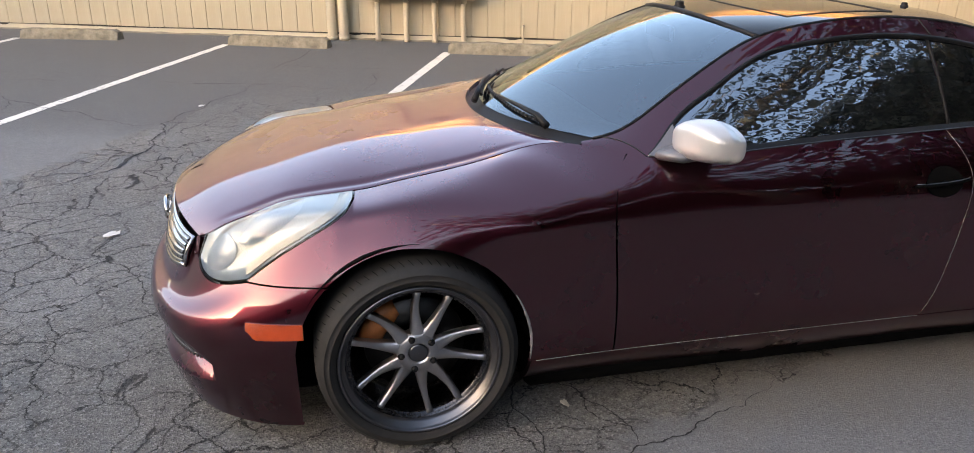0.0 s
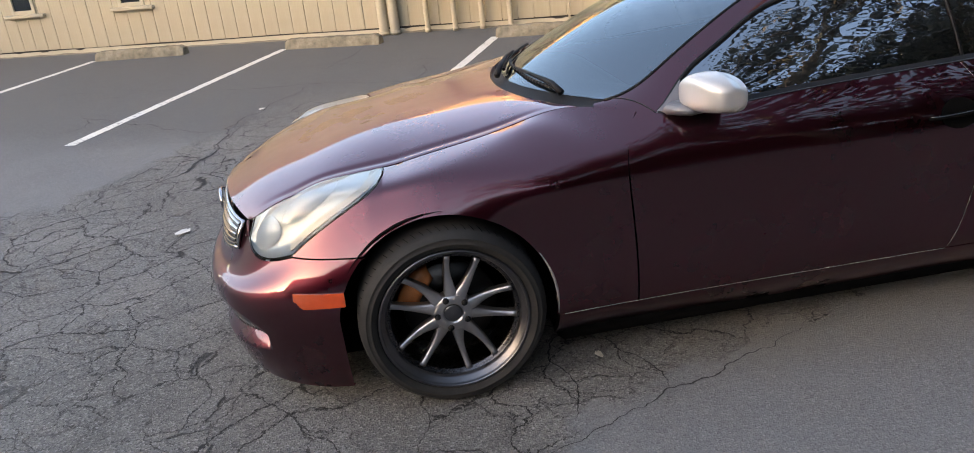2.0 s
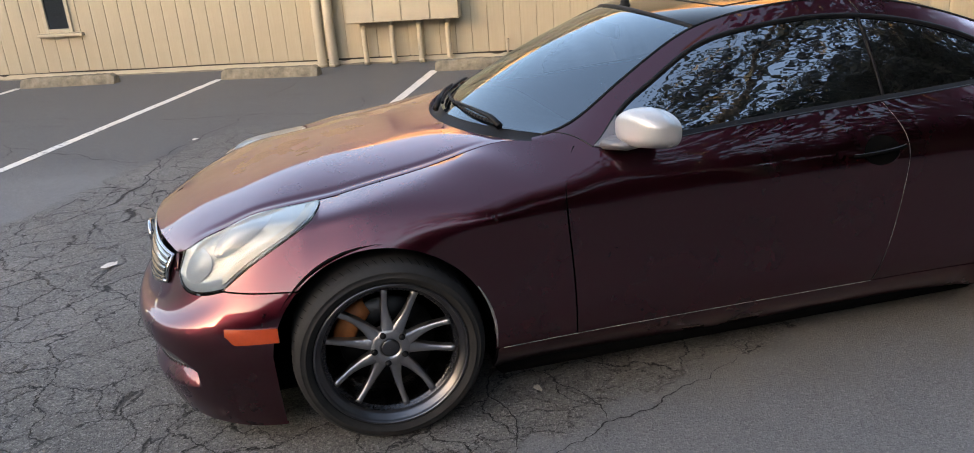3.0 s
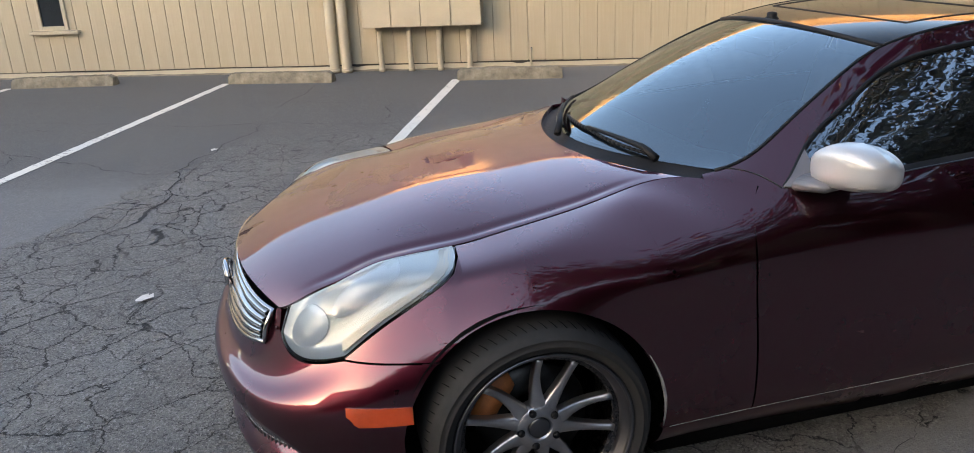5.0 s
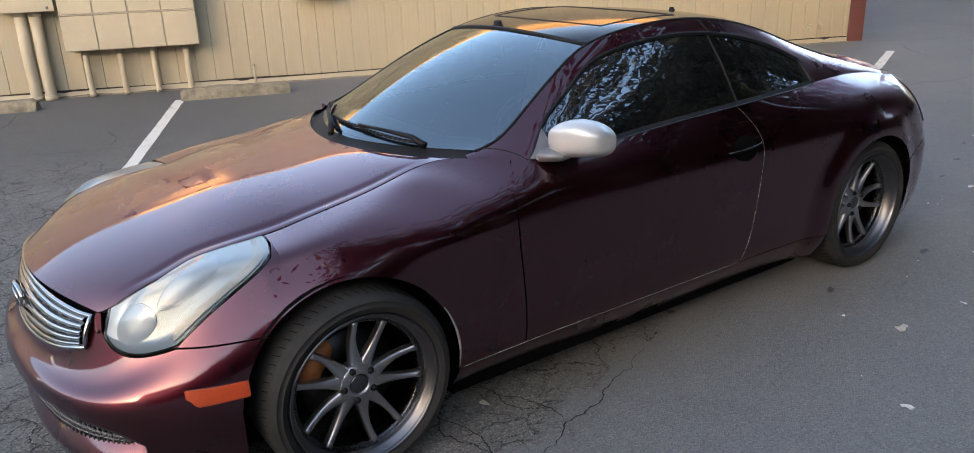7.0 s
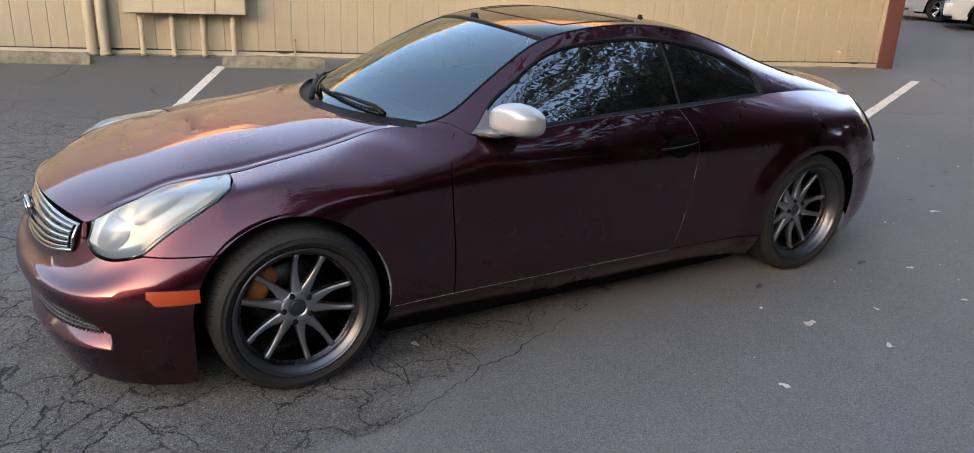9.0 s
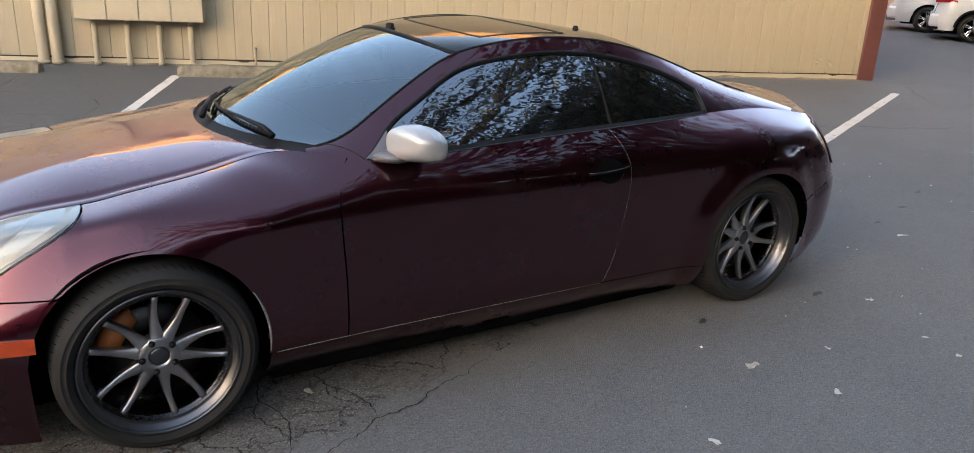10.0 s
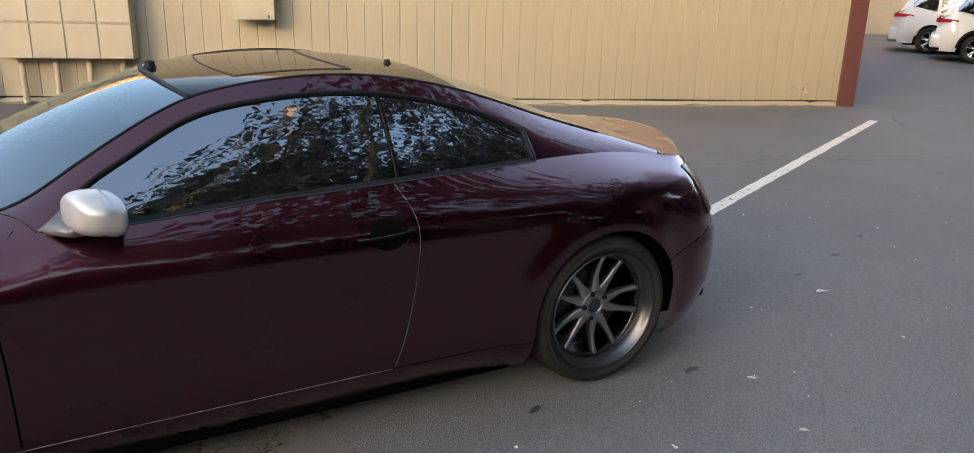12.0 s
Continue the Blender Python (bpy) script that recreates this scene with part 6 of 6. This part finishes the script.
            for k in range(10):
                t = math.tau * (k // 2) / 5 + (0.16 if k % 2 else -0.16) + 0.3
                d, n = Vector((math.cos(t), 0, math.sin(t))), Vector((-math.sin(t), 0, math.cos(t)))
                b = bmesh.new()
                rows = []
                for r, h, y in ((0.04, 0.020, -0.066), (0.13, 0.015, -0.062), (0.226, 0.020, -0.080)):
                    rows.append([b.verts.new(d * r + n * h + Vector((0, y + 0.02, 0))), b.verts.new(d * r + n * h * 0.8 + Vector((0, y, 0))), b.verts.new(d * r - n * h * 0.8 + Vector((0, y, 0))), b.verts.new(d * r - n * h + Vector((0, y + 0.02, 0)))])
                for p, q in zip(rows, rows[1:]):
                    for j in range(3):
                        b.faces.new((p[j], p[j + 1], q[j + 1], q[j]))
                part("spoke", b, CHROME, w)
    # tailgate, bumper, roof, bonnet
    def gate(a, b):
        k = 2 * a - 1
        z = lerp(0.62, 1.04, b)
        return Vector((0.015 + 0.06 * k * k + 0.09 * abs(z - 0.55) / 0.5 * 0.9, hw * 0.82 * k, z))
    Sheet().grid(gate, 20, 10, (2, 0, 0.8), 0.03).build("tailgate", paint, car)
    def rear_glass(a, b):
        k = 2 * a - 1
        return Vector((lerp(0.11, 0.50, b) + 0.04 * k * k, hw * lerp(0.80, 0.66, b) * k, lerp(1.05, high - 0.10, b)))
    Sheet().grid(rear_glass, 20, 10, (2, 0, 0.8), 0.02).build("rear_window", TINT, car, "dark rear window")
    def roof(a, b):
        k = 2 * a - 1
        x = lerp(0.46, 2.9, b)
        return Vector((x, hw * 0.70 * k, spline((0.46, high - 0.09), (1.2, high - 0.01), (2.2, high - 0.01), (2.9, high - 0.16))(x) - 0.03 * k * k))
    Sheet().grid(roof, 20, 24, (2, 0, 0.8), 0.03).build("roof", paint, car)
    part("spoiler", boxed((0.30, -hw * 0.62, high - 0.10), (0.62, hw * 0.62, high - 0.065), 0.015, 2), paint, car)
    def bonnet(a, b):
        k = 2 * a - 1
        x = lerp(3.6, long - 0.05, b)
        return Vector((x, half(x) * 0.93 * k, top(x) + 0.05 * (1 - k * k)))
    Sheet().grid(bonnet, 16, 12, (2, 0, 0.4), 0.02).build("bonnet", paint, car)
    def shield(a, b):
        k = 2 * a - 1
        return Vector((lerp(3.95, 2.92, b) - 0.10 * k * k, hw * lerp(0.86, 0.68, b) * k, lerp(1.03, high - 0.17, b)))
    Sheet().grid(shield, 16, 10, (2, 0, 0.4), 0.02).build("windscreen", TINT, car, "dark windscreen")
    bump = boxed((-0.07, -hw * 0.93, 0.33), (0.42, hw * 0.93, 0.66), 0.07, 4)
    part("rear_bumper", bump, paint, car)
    part("bumper_trim", boxed((-0.085, -hw * 0.90, 0.27), (0.44, hw * 0.90, 0.42), 0.04, 3), BLACK if cladding else GREY_TRIM, car, "dark lower bumper trim")
    part("front_bumper", boxed((long - 0.45, -hw * 0.86, 0.26), (long + 0.03, hw * 0.86, 0.66), 0.08, 3), paint, car)
    part("underbody", boxed((0.3, -hw * 0.8, 0.20), (long - 0.3, hw * 0.8, 0.36), 0.03, 1), LINER, car)
    return car


HEAD = -57.0
parked_car("white_suv", "white sport utility vehicle with black arch trim parked beyond the building", WHITE, 4.6, 1.82, 1.68, 2.67, 0, pose(18.50, 8.03, 0, 0, 0, HEAD), True)
parked_car("silver_minivan", "silver minivan parked beyond the white car", SILVER_CAR, 4.9, 1.90, 1.72, 2.95, 0, pose(19.68, 9.88, 0, 0, 0, HEAD), False)


# ---------------------------------------------------------------- trees across the lot, mirrored in the car's flank
def tree(x, y, high, spread, seed, clear, dense=1.0):
    rng = random.Random(seed)
    t = empty("tree", pose(x, y, 0))
    tagged(t, "broad leafy tree with a dark forked trunk", "tree", "trees along the lot")
    b = bmesh.new()
    tips = []

    def limb(p, d, long, r, level):
        pts, rad = [p], [r]
        for i in range(5):
            d = (d + Vector((rng.uniform(-0.25, 0.25), rng.uniform(-0.25, 0.25), rng.uniform(-0.08, 0.14)))).normalized()
            p = p + d * long / 5
            pts.append(p)
            rad.append(r * (1 - 0.11 * (i + 1)))
        tube(b, pts, rad, 7 if level else 12)
        if level >= 1:
            tips.append((pts[2], level))
            tips.append((pts[4], level))
        tips.append((pts[-1], level))
        if level < 3:
            for k in range(4 if level == 0 else 3):
                a = rng.uniform(0, math.tau)
                nd = (d * 0.55 + Vector((math.cos(a), math.sin(a), rng.uniform(0.05, 0.6))) * 0.8).normalized()
                limb(pts[rng.choice((3, 4, 5))], nd, long * rng.uniform(0.55, 0.8), r * 0.45, level + 1)

    limb(Vector((0, 0, 0)), Vector((rng.uniform(-0.15, 0.15), rng.uniform(-0.1, 0.1), 1)), high * 0.42, 0.20 + high * 0.012, 0)
    part("trunk", b, BARK, t)
    verts, faces = [], []
    for tip, level in tips:
        for _ in range(int(dense * (42 if level > 1 else 24))):
            c = tip + Vector((rng.gauss(0, 0.45), rng.gauss(0, 0.45), rng.gauss(0, 0.32))) * spread
            if c.z < clear:
                continue
            r = rng.uniform(0.08, 0.19)
            u = Vector((rng.uniform(-1, 1), rng.uniform(-1, 1), rng.uniform(-0.5, 0.5))).normalized()
            v = u.orthogonal().normalized()
            v = (v + u.cross(v) * rng.uniform(-1, 1)).normalized()
            k = len(verts)
            verts += [tuple(c - u * r * 1.7), tuple(c + v * r * 0.7), tuple(c + u * r * 1.7), tuple(c - v * r * 0.7)]
            faces.append((k, k + 1, k + 2, k + 3))
    me = bpy.data.meshes.new("crown")
    me.from_pydata(verts, [], faces)
    me.materials.append(LEAF)
    ob = new("crown", me)
    ob.parent = t
    ob["label"] = "uneven crown of small green leaves"


# tall trees close by, mirrored in the windows, and a low row far off
for i, (x, y, h, sp, dense) in enumerate(((-3.4, -12.6, 6.0, 1.4, 0.66), (2.6, -9.0, 14.5, 2.0, 0.60), (5.2, -7.4, 14.5, 2.3, 0.60), (8.6, -9.4, 14.0, 2.1, 0.55), (11.5, -10.5, 15.0, 2.2, 0.75), (13.0, -4.6, 14.5, 2.0, 1.1),
                                          (16.5, -9.0, 15.5, 2.1, 1.2), (18.5, -2.5, 14.5, 2.0, 1.2), (20.5, -8.5, 15.0, 2.1, 1.2), (26.0, -5.0, 14.5, 2.1, 1.2))):
    tree(x, y, h, sp, 11 + i, 3.2 if 0 < x < 12 else 1.2, dense)
# those past x 24 are unseen, added to hide the low eastern sky
for i, (x, y, h, sp) in enumerate(((-24, -17, 5.5, 1.5), (-18.5, -17.6, 6, 1.6), (-13, -17, 5.6, 1.5), (-8, -17.5, 6.2, 1.6), (-3, -17, 6, 1.6), (2, -14.4, 6.5, 1.7), (7, -13.6, 6.5, 1.7), (12, -14.4, 7, 1.8), (17, -13.6, 10, 2), (22, -14.4, 10, 2), (28, -15, 8.5, 1.9), (31, -9, 8.5, 1.9), (32, -3, 9.1, 1.9), (29, 2.5, 10.4, 1.9), (25, 2, 11.1, 1.9))):
    tree(x, y, h, sp, 31 + i, 0.35, 1.7)

# unseen dark walls, added so the car's paint mirrors no bright horizon
far_wall("wall_lot_end", (37, -19.6), (37, 5.5), 7.0, "dark unseen wall added to hide the low sky in the east", BACKDROP)
far_wall("wall_south", (-27, -20), (38, -20), 6.2, "dark unseen wall added to hide the low sky in the south", BACKDROP)
# added unseen walls, stepped to keep low sun off all but the wall's top
for y0, y1, high in ((-4.3, 30.0, 7.15), (-8.5, -5.9, 7.4), (-11.6, -8.5, 7.0), (-44.0, -11.6, 12.0)):
    far_wall("wall_west", (-27, y1), (-27, y0), high, "plain tan unseen wall added to block the low sun")
# added unseen block whose sloping top shapes the sunlit patch
gable = bmesh.new()
box(gable, (-26.97, -6.05, 0.0), (-26.73, -4.15, 1.0))
for v in gable.verts:
    if v.co.z > 0.5:
        v.co.z = 7.10 if v.co.y > -5 else 6.70
tagged(link_mesh("wall_west_gable", gable, STUCCO, smooth=False), "plain tan unseen wall with a sloping top, added to block the low sun", "wall", kind="structure")
